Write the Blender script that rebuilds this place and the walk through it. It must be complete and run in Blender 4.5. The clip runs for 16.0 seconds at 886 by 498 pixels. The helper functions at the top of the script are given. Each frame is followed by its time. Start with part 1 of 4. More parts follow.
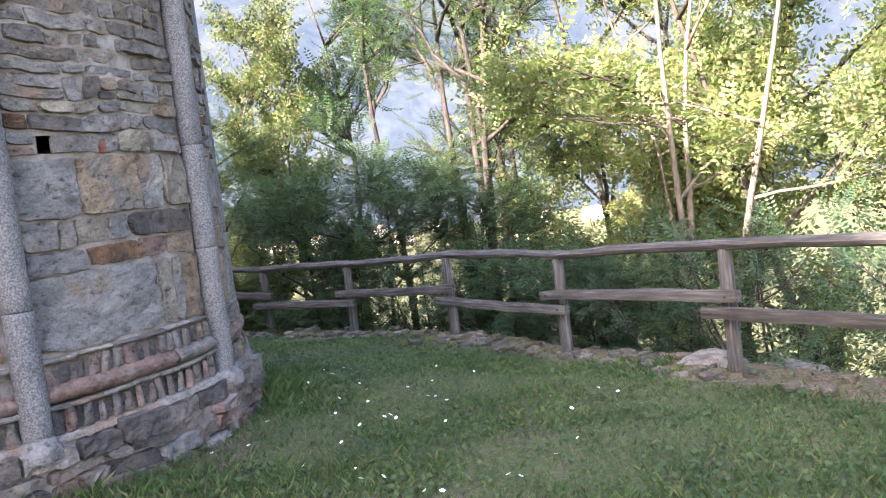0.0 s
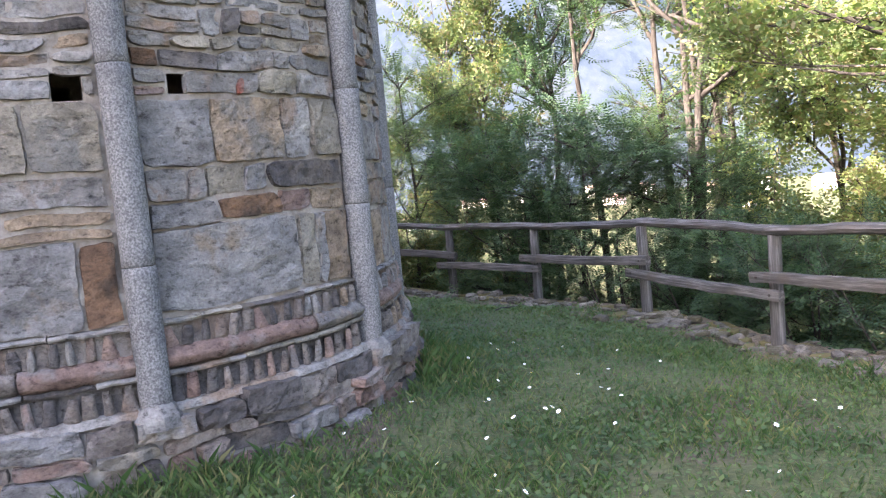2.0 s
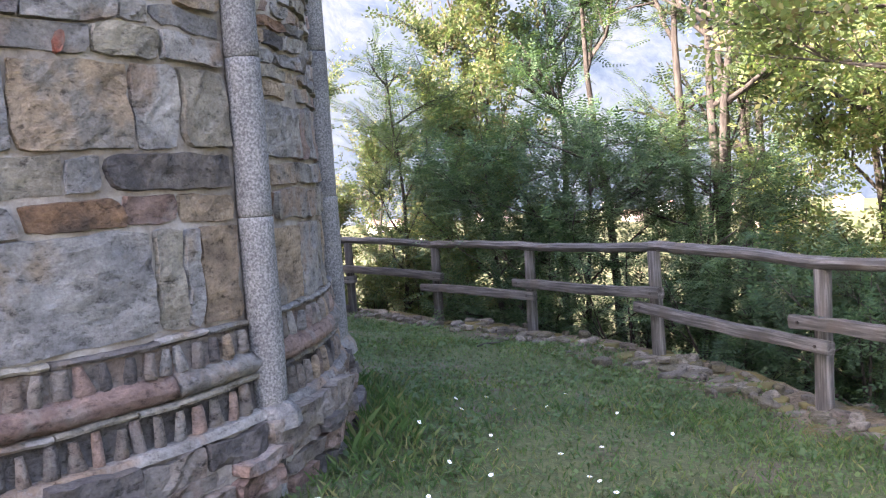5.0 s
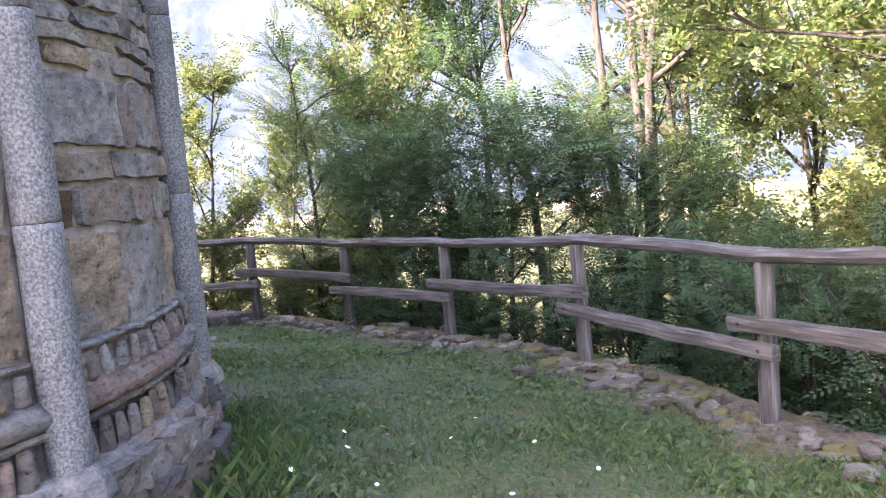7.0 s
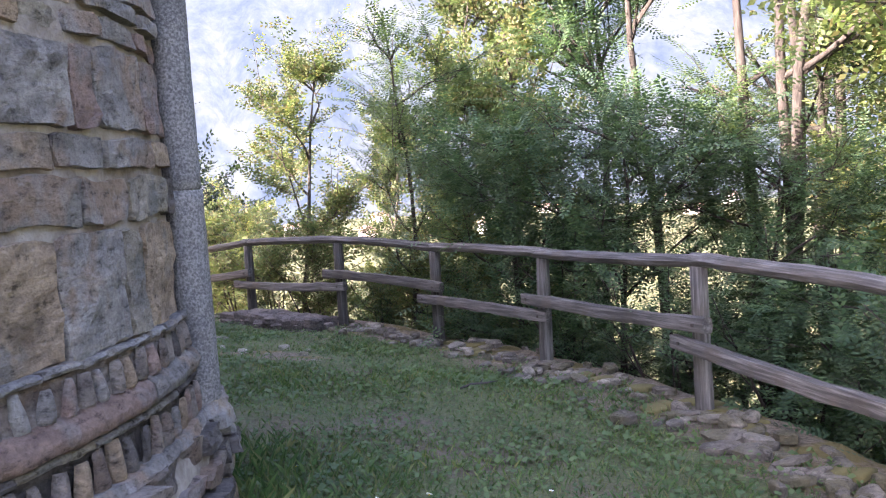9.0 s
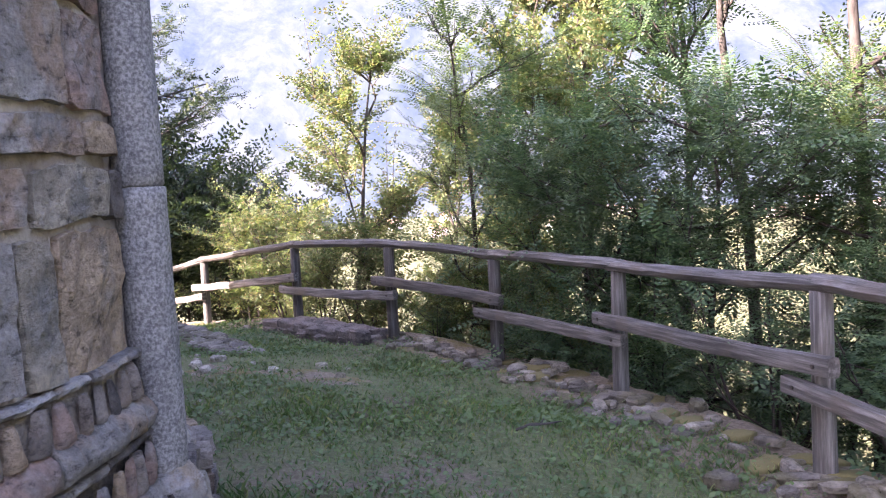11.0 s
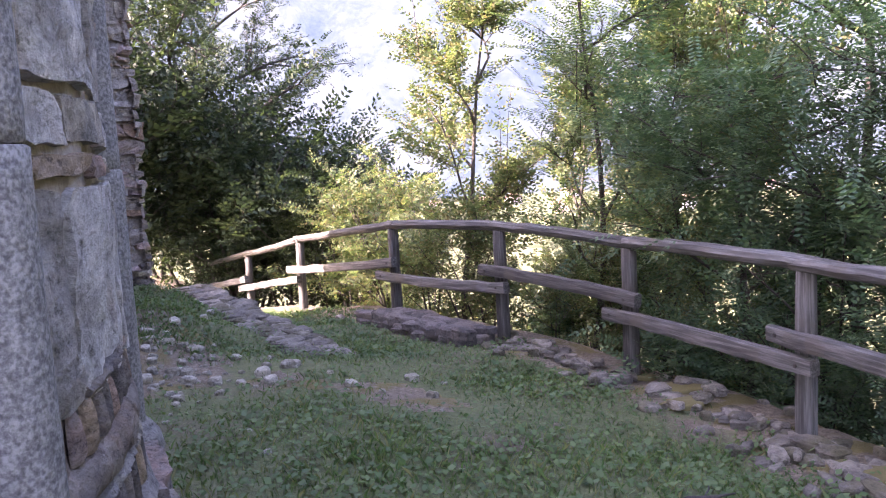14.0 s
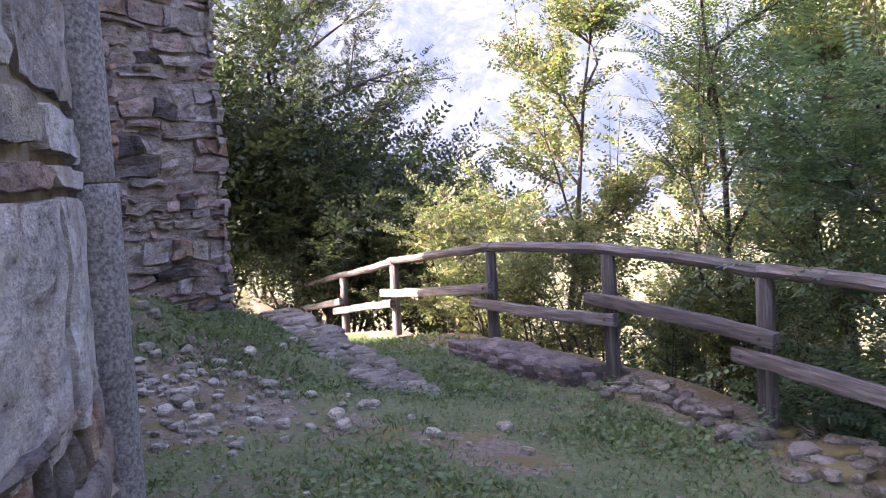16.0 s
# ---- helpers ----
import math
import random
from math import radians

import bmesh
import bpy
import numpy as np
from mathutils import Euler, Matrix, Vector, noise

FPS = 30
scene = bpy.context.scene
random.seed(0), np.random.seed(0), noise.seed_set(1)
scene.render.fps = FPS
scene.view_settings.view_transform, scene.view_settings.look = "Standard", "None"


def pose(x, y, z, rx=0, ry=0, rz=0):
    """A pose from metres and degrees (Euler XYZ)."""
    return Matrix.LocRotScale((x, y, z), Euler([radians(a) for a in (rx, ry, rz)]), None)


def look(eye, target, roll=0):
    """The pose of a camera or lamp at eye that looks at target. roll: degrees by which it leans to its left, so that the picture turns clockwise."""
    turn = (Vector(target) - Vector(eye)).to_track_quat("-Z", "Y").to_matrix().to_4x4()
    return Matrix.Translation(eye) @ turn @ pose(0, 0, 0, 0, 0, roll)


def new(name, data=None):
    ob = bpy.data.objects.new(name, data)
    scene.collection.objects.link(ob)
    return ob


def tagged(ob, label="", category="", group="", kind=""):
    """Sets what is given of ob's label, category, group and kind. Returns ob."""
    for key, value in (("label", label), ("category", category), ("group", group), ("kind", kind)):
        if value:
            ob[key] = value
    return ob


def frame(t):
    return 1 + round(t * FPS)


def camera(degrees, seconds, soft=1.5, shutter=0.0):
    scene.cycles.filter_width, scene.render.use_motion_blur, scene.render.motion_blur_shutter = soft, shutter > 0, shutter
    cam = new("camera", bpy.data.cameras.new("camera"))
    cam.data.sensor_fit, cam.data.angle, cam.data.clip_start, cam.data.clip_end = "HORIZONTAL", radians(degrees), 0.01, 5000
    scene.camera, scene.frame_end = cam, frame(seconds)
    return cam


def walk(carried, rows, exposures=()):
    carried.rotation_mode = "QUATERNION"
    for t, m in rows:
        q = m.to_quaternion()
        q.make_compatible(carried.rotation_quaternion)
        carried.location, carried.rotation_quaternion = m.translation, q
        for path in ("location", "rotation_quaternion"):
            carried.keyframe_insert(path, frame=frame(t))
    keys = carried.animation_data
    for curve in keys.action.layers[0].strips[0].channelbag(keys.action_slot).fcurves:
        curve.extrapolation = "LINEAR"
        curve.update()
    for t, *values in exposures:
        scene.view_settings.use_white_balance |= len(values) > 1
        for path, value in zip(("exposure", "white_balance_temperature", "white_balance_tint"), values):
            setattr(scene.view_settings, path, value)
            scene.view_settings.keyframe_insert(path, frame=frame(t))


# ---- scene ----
cam = camera(56.2, 16.0, 1.15)
PATH = [
    (0, (0.195, -2.737, 1.881), (0.3954, -0.7530, 1.7279), -6.95),
    (0.5, (0.374, -2.524, 1.875), (0.4633, -0.5314, 1.7292), -4.47),
    (1, (0.458, -2.354, 1.854), (0.3908, -0.3674, 1.6357), -4.71),
    (1.5, (0.472, -2.117, 1.850), (0.4473, -0.1262, 1.6637), -4.70),
    (2, (0.445, -1.923, 1.838), (0.1418, 0.0434, 1.6385), -5.17),
    (2.5, (0.498, -1.674, 1.811), (-0.1146, 0.2168, 1.5849), -2.68),
    (3, (0.453, -1.427, 1.777), (-0.2799, 0.4141, 1.5048), -3.63),
    (3.5, (0.437, -1.180, 1.806), (-0.1896, 0.7074, 1.5908), -5.38),
    (4, (0.547, -0.918, 1.779), (-0.0711, 0.9764, 1.6044), -4.58),
    (4.5, (0.591, -0.705, 1.764), (-0.0190, 1.1889, 1.5606), -4.38),
    (5, (0.612, -0.449, 1.768), (0.2722, 1.5148, 1.5995), -3.79),
    (5.2, (0.649, -0.358, 1.765), (0.4918, 1.6257, 1.5640), -4.83),
    (7.3, (0.808, 0.579, 1.722), (0.6043, 2.5587, 1.5262), -5.34),
    (7.5, (0.868, 0.677, 1.729), (0.6102, 2.6509, 1.5386), -4.76),
    (8, (0.918, 0.871, 1.719), (0.4993, 2.8159, 1.5174), -3.91),
    (8.2, (0.940, 1.003, 1.705), (0.5046, 2.9442, 1.5025), -3.92),
    (10.3, (0.703, 2.056, 1.717), (0.1633, 3.9762, 1.5757), -3.25),
    (10.5, (0.695, 2.147, 1.708), (0.1488, 4.0637, 1.5427), -3.56),
    (11, (0.729, 2.424, 1.687), (0.0895, 4.3106, 1.5138), -2.99),
    (11.5, (0.634, 2.676, 1.663), (-0.1308, 4.5119, 1.4496), -2.94),
    (12, (0.527, 2.893, 1.668), (-0.2035, 4.7422, 1.4487), -3.83),
    (12.5, (0.502, 3.099, 1.664), (-0.3376, 4.9008, 1.4412), -3.47),
    (13, (0.464, 3.285, 1.657), (-0.5005, 5.0218, 1.4246), -2.53),
    (13.5, (0.354, 3.513, 1.652), (-0.5460, 5.2872, 1.4457), -2.80),
    (14, (0.277, 3.726, 1.646), (-0.6274, 5.4964, 1.4268), -3.10),
    (14.5, (0.252, 3.947, 1.638), (-0.7246, 5.6815, 1.4448), -2.54),
    (15, (0.115, 4.080, 1.628), (-1.0068, 5.7249, 1.4349), -2.61),
    (15.5, (-0.002, 4.230, 1.629), (-1.0968, 5.8955, 1.4591), -2.70),
    (16, (-0.013, 4.402, 1.616), (-1.1388, 6.0475, 1.4562), -3.42),
]
walk(cam, [(t, look(eye, target, roll)) for t, eye, target, roll in PATH], [(0.0, 3.42, 6500, 24), (1.0, 3.56, 6490, 23), (2.0, 3.53, 6480, 23), (3.0, 3.97, 6480, 22), (4.0, 3.66, 6560, 25), (5.0, 3.55, 6600, 26), (7.5, 3.86, 6560, 31), (8.0, 3.8, 6550, 30), (10.5, 3.64, 6540, 36), (11.0, 3.78, 6560, 38), (13.0, 3.92, 6580, 41), (15.0, 3.96, 6580, 43), (16.0, 3.84, 6580, 43)])

# ---- light ----
SUN_DIR = Vector((-0.8, -0.6, 0.55)).normalized()
world = bpy.data.worlds.new("sky")
scene.world = world
world.use_nodes = True
wn = world.node_tree.nodes
sky = wn.new("ShaderNodeTexSky")
sky.sky_type, sky.sun_disc = "NISHITA", False
sky.sun_elevation = math.asin(SUN_DIR.z)
sky.sun_rotation = math.atan2(SUN_DIR.x, SUN_DIR.y)
sky.dust_density = 3.0
world.node_tree.links.new(sky.outputs[0], wn["Background"].inputs[0])
wn["Background"].inputs[1].default_value = 0.15
sun = new("sun", bpy.data.lights.new("sun", "SUN"))
sun.data.energy, sun.data.angle, sun.data.color = 4.8, radians(0.55), (1.0, 0.92, 0.79)
sun.matrix_world = look(SUN_DIR * 50, (0, 0, 0))


# ---- materials ----
def material(name, rough=0.85):
    m = bpy.data.materials.new(name)
    m.use_nodes = True
    b = m.node_tree.nodes["Principled BSDF"]
    b.inputs["Roughness"].default_value = rough
    b.inputs["Specular IOR Level"].default_value = 0.25
    return m, m.node_tree.nodes, m.node_tree.links, b


def ramp(nodes, stops):
    r = nodes.new("ShaderNodeValToRGB")
    while len(r.color_ramp.elements) < len(stops):
        r.color_ramp.elements.new(0.5)
    for e, (p, c) in zip(r.color_ramp.elements, stops):
        e.position, e.color = p, (*c, 1)
    return r


def noise_node(nodes, links, coord, scale, detail=5.0, rough=0.6, stretch=None):
    n = nodes.new("ShaderNodeTexNoise")
    n.inputs["Scale"].default_value = scale
    n.inputs["Detail"].default_value = detail
    n.inputs["Roughness"].default_value = rough
    if stretch:
        mp = nodes.new("ShaderNodeMapping")
        mp.inputs["Scale"].default_value = stretch
        links.new(coord, mp.inputs["Vector"])
        coord = mp.outputs[0]
    links.new(coord, n.inputs["Vector"])
    return n


def mix(nodes, links, a, b, fac, kind="MIX"):
    x = nodes.new("ShaderNodeMix")
    x.data_type, x.blend_type = "RGBA", kind
    for sock, v in ((x.inputs["Factor"], fac), (x.inputs["A"], a), (x.inputs["B"], b)):
        if isinstance(v, (int, float)):
            sock.default_value = v
        elif isinstance(v, tuple):
            sock.default_value = (*v, 1)
        else:
            links.new(v, sock)
    return x.outputs["Result"]


def bump(nodes, links, bsdf, *layers):
    last = None
    for height, strength, distance in layers:
        bp = nodes.new("ShaderNodeBump")
        bp.inputs["Strength"].default_value, bp.inputs["Distance"].default_value = strength, distance
        links.new(height, bp.inputs["Height"])
        if last:
            links.new(last, bp.inputs["Normal"])
        last = bp.outputs[0]
    links.new(last, bsdf.inputs["Normal"])


def stone_material(name, dark, light, stain, island=False, stain_at=0.48, tone=0.62):
    """Hewn stone: a tint of its own for each stone, bedded, stained, lichened and chipped."""
    m, n, l, b = material(name, 0.92)
    dark, light, stain = (tuple(v * tone for v in c) for c in (dark, light, stain))
    co = n.new("ShaderNodeTexCoord").outputs["Object"]
    if island:
        rnd = n.new("ShaderNodeNewGeometry").outputs["Random Per Island"]
    else:
        rnd = n.new("ShaderNodeObjectInfo").outputs["Random"]
    shift = n.new("ShaderNodeVectorMath")
    shift.operation = "ADD"
    sc = n.new("ShaderNodeMath")
    sc.operation, sc.inputs[1].default_value = "MULTIPLY", 37.0
    l.new(rnd, sc.inputs[0])
    l.new(co, shift.inputs[0])
    l.new(sc.outputs[0], shift.inputs[1])
    co = shift.outputs[0]
    base = ramp(n, [(0.0, dark), (0.55, tuple((a + c) / 2 for a, c in zip(dark, light))), (1.0, light)])
    l.new(rnd, base.inputs[0])
    cloud = noise_node(n, l, co, 5.0, 6, 0.62, (1, 1, 1.7))
    cr = ramp(n, [(0.33, (0.55, 0.53, 0.52)), (0.5, (1.0, .98, .96)), (0.68, (1.42, 1.38, 1.32))])
    l.new(cloud.outputs["Fac"], cr.inputs[0])
    c = mix(n, l, base.outputs[0], cr.outputs[0], 0.9, "MULTIPLY")
    st = noise_node(n, l, co, 2.9, 4, 0.62, (1, 1, .75))
    sr = ramp(n, [(stain_at + .04, (0, 0, 0)), (stain_at + 0.13, (0.85, 0.85, 0.85))])
    l.new(st.outputs["Fac"], sr.inputs[0])
    c = mix(n, l, c, stain, sr.outputs[0])
    # Bedding and pits: relief shade that bump alone can't give is put into colour.
    bed = noise_node(n, l, co, 17, 7, 0.72, (1, 1, 1.8))
    dr = ramp(n, [(0.33, (0.26, 0.25, 0.24)), (0.44, (.94, .94, .94)), (0.7, (1.3, 1.3, 1.3))])
    l.new(bed.outputs["Fac"], dr.inputs[0])
    c = mix(n, l, c, dr.outputs[0], 0.95, "MULTIPLY")
    fine = noise_node(n, l, co, 70, 4, 0.65)
    fr = ramp(n, [(0.33, (0.72, 0.72, 0.72)), (0.5, (1, 1, 1)), (0.68, (1.2, 1.2, 1.2))])
    l.new(fine.outputs["Fac"], fr.inputs[0])
    c = mix(n, l, c, fr.outputs[0], 0.8, "MULTIPLY")
    pale = noise_node(n, l, co, 7.0, 7, 0.7)
    lr = ramp(n, [(0.58, (0, 0, 0)), (0.66, (0.75, 0.75, 0.75))])
    l.new(pale.outputs["Fac"], lr.inputs[0])
    c = mix(n, l, c, tuple(v * 1.2 for v in light), lr.outputs[0])
    l.new(c, b.inputs["Base Color"])
    bump(n, l, b, (cloud.outputs["Fac"], 0.9, 0.05), (bed.outputs["Fac"], 1.0, 0.03), (fine.outputs["Fac"], 0.8, 0.007))
    return m


STONES = {
    "bluegrey": stone_material("blue_grey_gneiss", (.27, .258, .246), (.385, .37, .35), (.38, .29, .20), False, .53),
    "grey": stone_material("grey_gneiss", (.29, .272, .25), (.45, .42, .385), (.40, .28, .195)),
    "beige": stone_material("beige_stone", (.34, .30, .235), (.46, .41, .33), (.27, .255, .23)),
    "tan": stone_material("tan_stone", (.36, .27, .19), (.47, .36, .25), (.30, .275, .24)),
    "dark": stone_material("dark_schist", (.115, .103, .097), (.20, .18, .168), (.24, .20, .165)),
    "rust": stone_material("rusty_stone", (.20, .12, .075), (.30, .18, .11), (.10, .075, .06)),
    "pink": stone_material("pinkish_stone", (.30, .20, .165), (.42, .30, .245), (.34, .30, .27)),
    "pale": stone_material("pale_granite_block", (.40, .385, .36), (.52, .50, .47), (.36, .30, .24), False, .5, .85),
    "foot": stone_material("weathered_footing_stone", (.235, .20, .175), (.34, .295, .255), (.26, .185, .14)),
    "red": stone_material("red_brick", (.36, .10, .06), (.42, .13, .08), (.3, .2, .16)),
}
M_RUBBLE = stone_material("rubble_stone", (.20, .175, .155), (.40, .37, .33), (.33, .25, .18), True)
PIER = {
    "grey": stone_material("pier_grey", (.19, .17, .155), (.33, .30, .275), (.22, .17, .135), tone=1.0),
    "pink": stone_material("pier_purple", (.19, .14, .125), (.31, .235, .205), (.22, .18, .15), tone=1.0),
    "beige": stone_material("pier_beige", (.25, .22, .18), (.34, .305, .26), (.2, .17, .14), tone=1.0),
    "dark": stone_material("pier_dark", (.10, .088, .082), (.18, .155, .14), (.22, .18, .15), tone=.6),
    "tan": stone_material("pier_rust", (.20, .13, .09), (.28, .19, .13), (.16, .13, .11), tone=1.0),
}
M_PIER = stone_material("pier_stone", (.20, .17, .15), (.37, .33, .29), (.27, .2, .16), True, tone=.8)
M_EDGE = stone_material("edging_stone", (.095, .086, .072), (.215, .192, .162), (.09, .08, .045), False, 0.46, .85)
M_PEBBLE = stone_material("pale_pebble", (.30, .28, .225), (.52, .49, .41), (.23, .20, .15), True, .54, .6)


def mortar_material():
    m, n, l, b = material("lime_mortar", 0.95)
    co = n.new("ShaderNodeTexCoord").outputs["Object"]
    a = noise_node(n, l, co, 6, 6, 0.7)
    r = ramp(n, [(0.3, (.125, .10, .08)), (0.48, (.24, .205, .17)), (0.7, (.39, .355, .31))])
    l.new(a.outputs["Fac"], r.inputs[0])
    l.new(r.outputs[0], b.inputs["Base Color"])
    f = noise_node(n, l, co, 90, 4, 0.7)
    bump(n, l, b, (a.outputs["Fac"], 0.8, 0.03), (f.outputs["Fac"], 0.8, 0.008))
    return m


def granite_material():
    m, n, l, b = material("speckled_granite", 0.8)
    co = n.new("ShaderNodeTexCoord").outputs["Object"]
    f = noise_node(n, l, co, 95, 3, 0.6)
    r = ramp(n, [(0.34, (.075, .073, .072)), (0.48, (.135, .132, .129)), (0.64, (.225, .221, .215))])
    l.new(f.outputs["Fac"], r.inputs[0])
    big = noise_node(n, l, co, 4, 5, 0.65)
    br = ramp(n, [(0.32, (.72, .71, .71)), (0.5, (.98, .97, .96)), (0.68, (1.25, 1.22, 1.17))])
    l.new(big.outputs["Fac"], br.inputs[0])
    l.new(mix(n, l, r.outputs[0], br.outputs[0], 1.0, "MULTIPLY"), b.inputs["Base Color"])
    bump(n, l, b, (big.outputs["Fac"], 0.4, 0.02), (f.outputs["Fac"], 0.6, 0.006))
    return m


def wood_material(name="weathered_larch", along=(0.25, 5, 5)):
    m, n, l, b = material(name, 0.85)
    co = n.new("ShaderNodeTexCoord").outputs["Object"]
    rnd = n.new("ShaderNodeObjectInfo").outputs["Random"]
    g = noise_node(n, l, co, 9, 7, 0.65, along)
    r = ramp(n, [(0.28, (.022, .021, .0195)), (0.48, (.056, .0545, .052)), (0.74, (.165, .162, .158))])
    l.new(g.outputs["Fac"], r.inputs[0])
    tint = ramp(n, [(0.0, (.72, .68, .64)), (1.0, (1.15, 1.12, 1.1))])
    l.new(rnd, tint.inputs[0])
    c = mix(n, l, r.outputs[0], tint.outputs[0], 1.0, "MULTIPLY")
    p = noise_node(n, l, co, 3.5, 4, 0.6)
    pr = ramp(n, [(0.52, (0, 0, 0)), (0.66, (.7, .7, .7))])
    l.new(p.outputs["Fac"], pr.inputs[0])
    l.new(mix(n, l, c, (.07, .06, .05), pr.outputs[0]), b.inputs["Base Color"])
    bump(n, l, b, (g.outputs["Fac"], 0.7, 0.015))
    return m


def bark_material(name, dark, light):
    m, n, l, b = material(name, 0.9)
    co = n.new("ShaderNodeTexCoord").outputs["Object"]
    g = noise_node(n, l, co, 14, 6, 0.65, (1.6, 1.6, 0.35))
    r = ramp(n, [(0.35, dark), (0.7, light)])
    l.new(g.outputs["Fac"], r.inputs[0])
    l.new(r.outputs[0], b.inputs["Base Color"])
    bump(n, l, b, (g.outputs["Fac"], 0.8, 0.02))
    return m


def leaf_material(name, cols, thin=0.45):
    """Leaves: a tint for each leaf and each plant, part of the light let through."""
    m, n, l, b = material(name, 0.55)
    isl = n.new("ShaderNodeNewGeometry").outputs["Random Per Island"]
    r = ramp(n, [(i / (len(cols) - 1), c) for i, c in enumerate(cols)])
    l.new(isl, r.inputs[0])
    co = n.new("ShaderNodeTexCoord").outputs["Object"]
    big = noise_node(n, l, co, 0.9, 3, 0.6)
    br = ramp(n, [(0.32, (.75, .8, .82)), (0.68, (1.22, 1.15, .98))])
    l.new(big.outputs["Fac"], br.inputs[0])
    c = mix(n, l, r.outputs[0], br.outputs[0], 1.0, "MULTIPLY")
    l.new(c, b.inputs["Base Color"])
    tr = n.new("ShaderNodeBsdfTranslucent")
    l.new(mix(n, l, c, (1.3, 1.4, .9), 1.0, "MULTIPLY"), tr.inputs["Color"])
    sh = n.new("ShaderNodeMixShader")
    sh.inputs[0].default_value = thin
    l.new(b.outputs[0], sh.inputs[1])
    l.new(tr.outputs[0], sh.inputs[2])
    l.new(sh.outputs[0], n["Material Output"].inputs["Surface"])
    return m


def ground_material():
    m, n, l, b = material("turf_and_soil", 0.95)
    co = n.new("ShaderNodeTexCoord").outputs["Object"]
    a = noise_node(n, l, co, 1.1, 6, 0.65)
    f = noise_node(n, l, co, 28, 5, 0.7)
    green = ramp(n, [(0.3, (.04, .05, .02)), (0.7, (.11, .12, .05))])
    l.new(f.outputs["Fac"], green.inputs[0])
    soil = ramp(n, [(0.3, (.07, .052, .036)), (0.7, (.15, .118, .083))])
    l.new(f.outputs["Fac"], soil.inputs[0])
    k = ramp(n, [(0.53, (0, 0, 0)), (0.64, (1, 1, 1))])
    l.new(a.outputs["Fac"], k.inputs[0])
    l.new(mix(n, l, green.outputs[0], soil.outputs[0], k.outputs[0]), b.inputs["Base Color"])
    bump(n, l, b, (f.outputs["Fac"], 0.8, 0.03))
    return m


def soil_material():
    """Bare dry soil with leaf litter and dry moss."""
    m, n, l, b = material("dry_soil", 0.95)
    co = n.new("ShaderNodeTexCoord").outputs["Object"]
    f = noise_node(n, l, co, 34, 6, 0.75)
    r = ramp(n, [(0.3, (.06, .045, .03)), (0.5, (.16, .125, .09)), (0.7, (.27, .225, .17))])
    l.new(f.outputs["Fac"], r.inputs[0])
    a = noise_node(n, l, co, 3.0, 4, 0.6)
    k = ramp(n, [(0.5, (0, 0, 0)), (0.6, (.85, .85, .85))])
    l.new(a.outputs["Fac"], k.inputs[0])
    l.new(mix(n, l, r.outputs[0], (.13, .105, .03), k.outputs[0]), b.inputs["Base Color"])
    bump(n, l, b, (f.outputs["Fac"], 1.0, 0.04))
    return m


def plain_material(name, color, rough=0.7):
    m, n, l, b = material(name, rough)
    co = n.new("ShaderNodeTexCoord").outputs["Object"]
    f = noise_node(n, l, co, 60, 3, 0.6)
    r = ramp(n, [(0.3, tuple(c * 0.8 for c in color)), (0.7, color)])
    l.new(f.outputs["Fac"], r.inputs[0])
    l.new(r.outputs[0], b.inputs["Base Color"])
    return m


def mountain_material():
    """The far wooded valley side; bright haze is put into its glowing colour."""
    m, n, l, b = material("haze_glow_mountain", 1.0)
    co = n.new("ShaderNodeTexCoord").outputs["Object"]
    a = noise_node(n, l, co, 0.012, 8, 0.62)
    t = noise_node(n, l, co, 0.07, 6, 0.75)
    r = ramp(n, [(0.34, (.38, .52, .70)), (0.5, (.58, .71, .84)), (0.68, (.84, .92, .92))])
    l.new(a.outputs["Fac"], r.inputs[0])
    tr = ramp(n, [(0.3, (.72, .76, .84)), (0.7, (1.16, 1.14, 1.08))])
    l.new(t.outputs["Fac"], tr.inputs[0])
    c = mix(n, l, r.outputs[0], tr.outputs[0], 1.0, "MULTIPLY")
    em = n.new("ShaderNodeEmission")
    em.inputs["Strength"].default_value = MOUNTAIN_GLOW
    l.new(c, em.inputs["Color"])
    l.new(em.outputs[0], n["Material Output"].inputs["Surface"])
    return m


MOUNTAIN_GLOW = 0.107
M_MORTAR, M_GRANITE, M_WOOD, M_GROUND = mortar_material(), granite_material(), wood_material(), ground_material()
M_SOIL = soil_material()
M_POST = wood_material("weathered_post", (5, 5, 0.25))
M_BOULDER = stone_material("pale_boulder", (.22, .21, .195), (.29, .28, .255), (.15, .14, .10), False, .55, .8)
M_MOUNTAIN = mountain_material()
M_BARK_DARK = bark_material("dark_bark", (.022, .018, .015), (.062, .053, .045))
M_BARK_PALE = bark_material("brown_bark", (.032, .026, .021), (.08, .068, .055))
M_BARK_TAN = bark_material("pale_tan_bark", (.09, .072, .055), (.20, .165, .13))
M_LEAF_DARK = leaf_material("dark_green_leaf", [(.034, .068, .040), (.05, .092, .05), (.078, .122, .062)], 0.42)
M_LEAF_MID = leaf_material("green_leaf", [(.042, .072, .034), (.065, .10, .044), (.10, .13, .058)], 0.45)
M_LEAF_YELLOW = leaf_material("yellowing_leaf", [(.11, .155, .066), (.15, .20, .08), (.21, .24, .105), (.19, .15, .09)], 0.5)
M_LEAF_SUN = leaf_material("sunlit_shrub_leaf", [(.05, .08, .034), (.08, .11, .044), (.12, .14, .062), (.11, .09, .05)], 0.4)
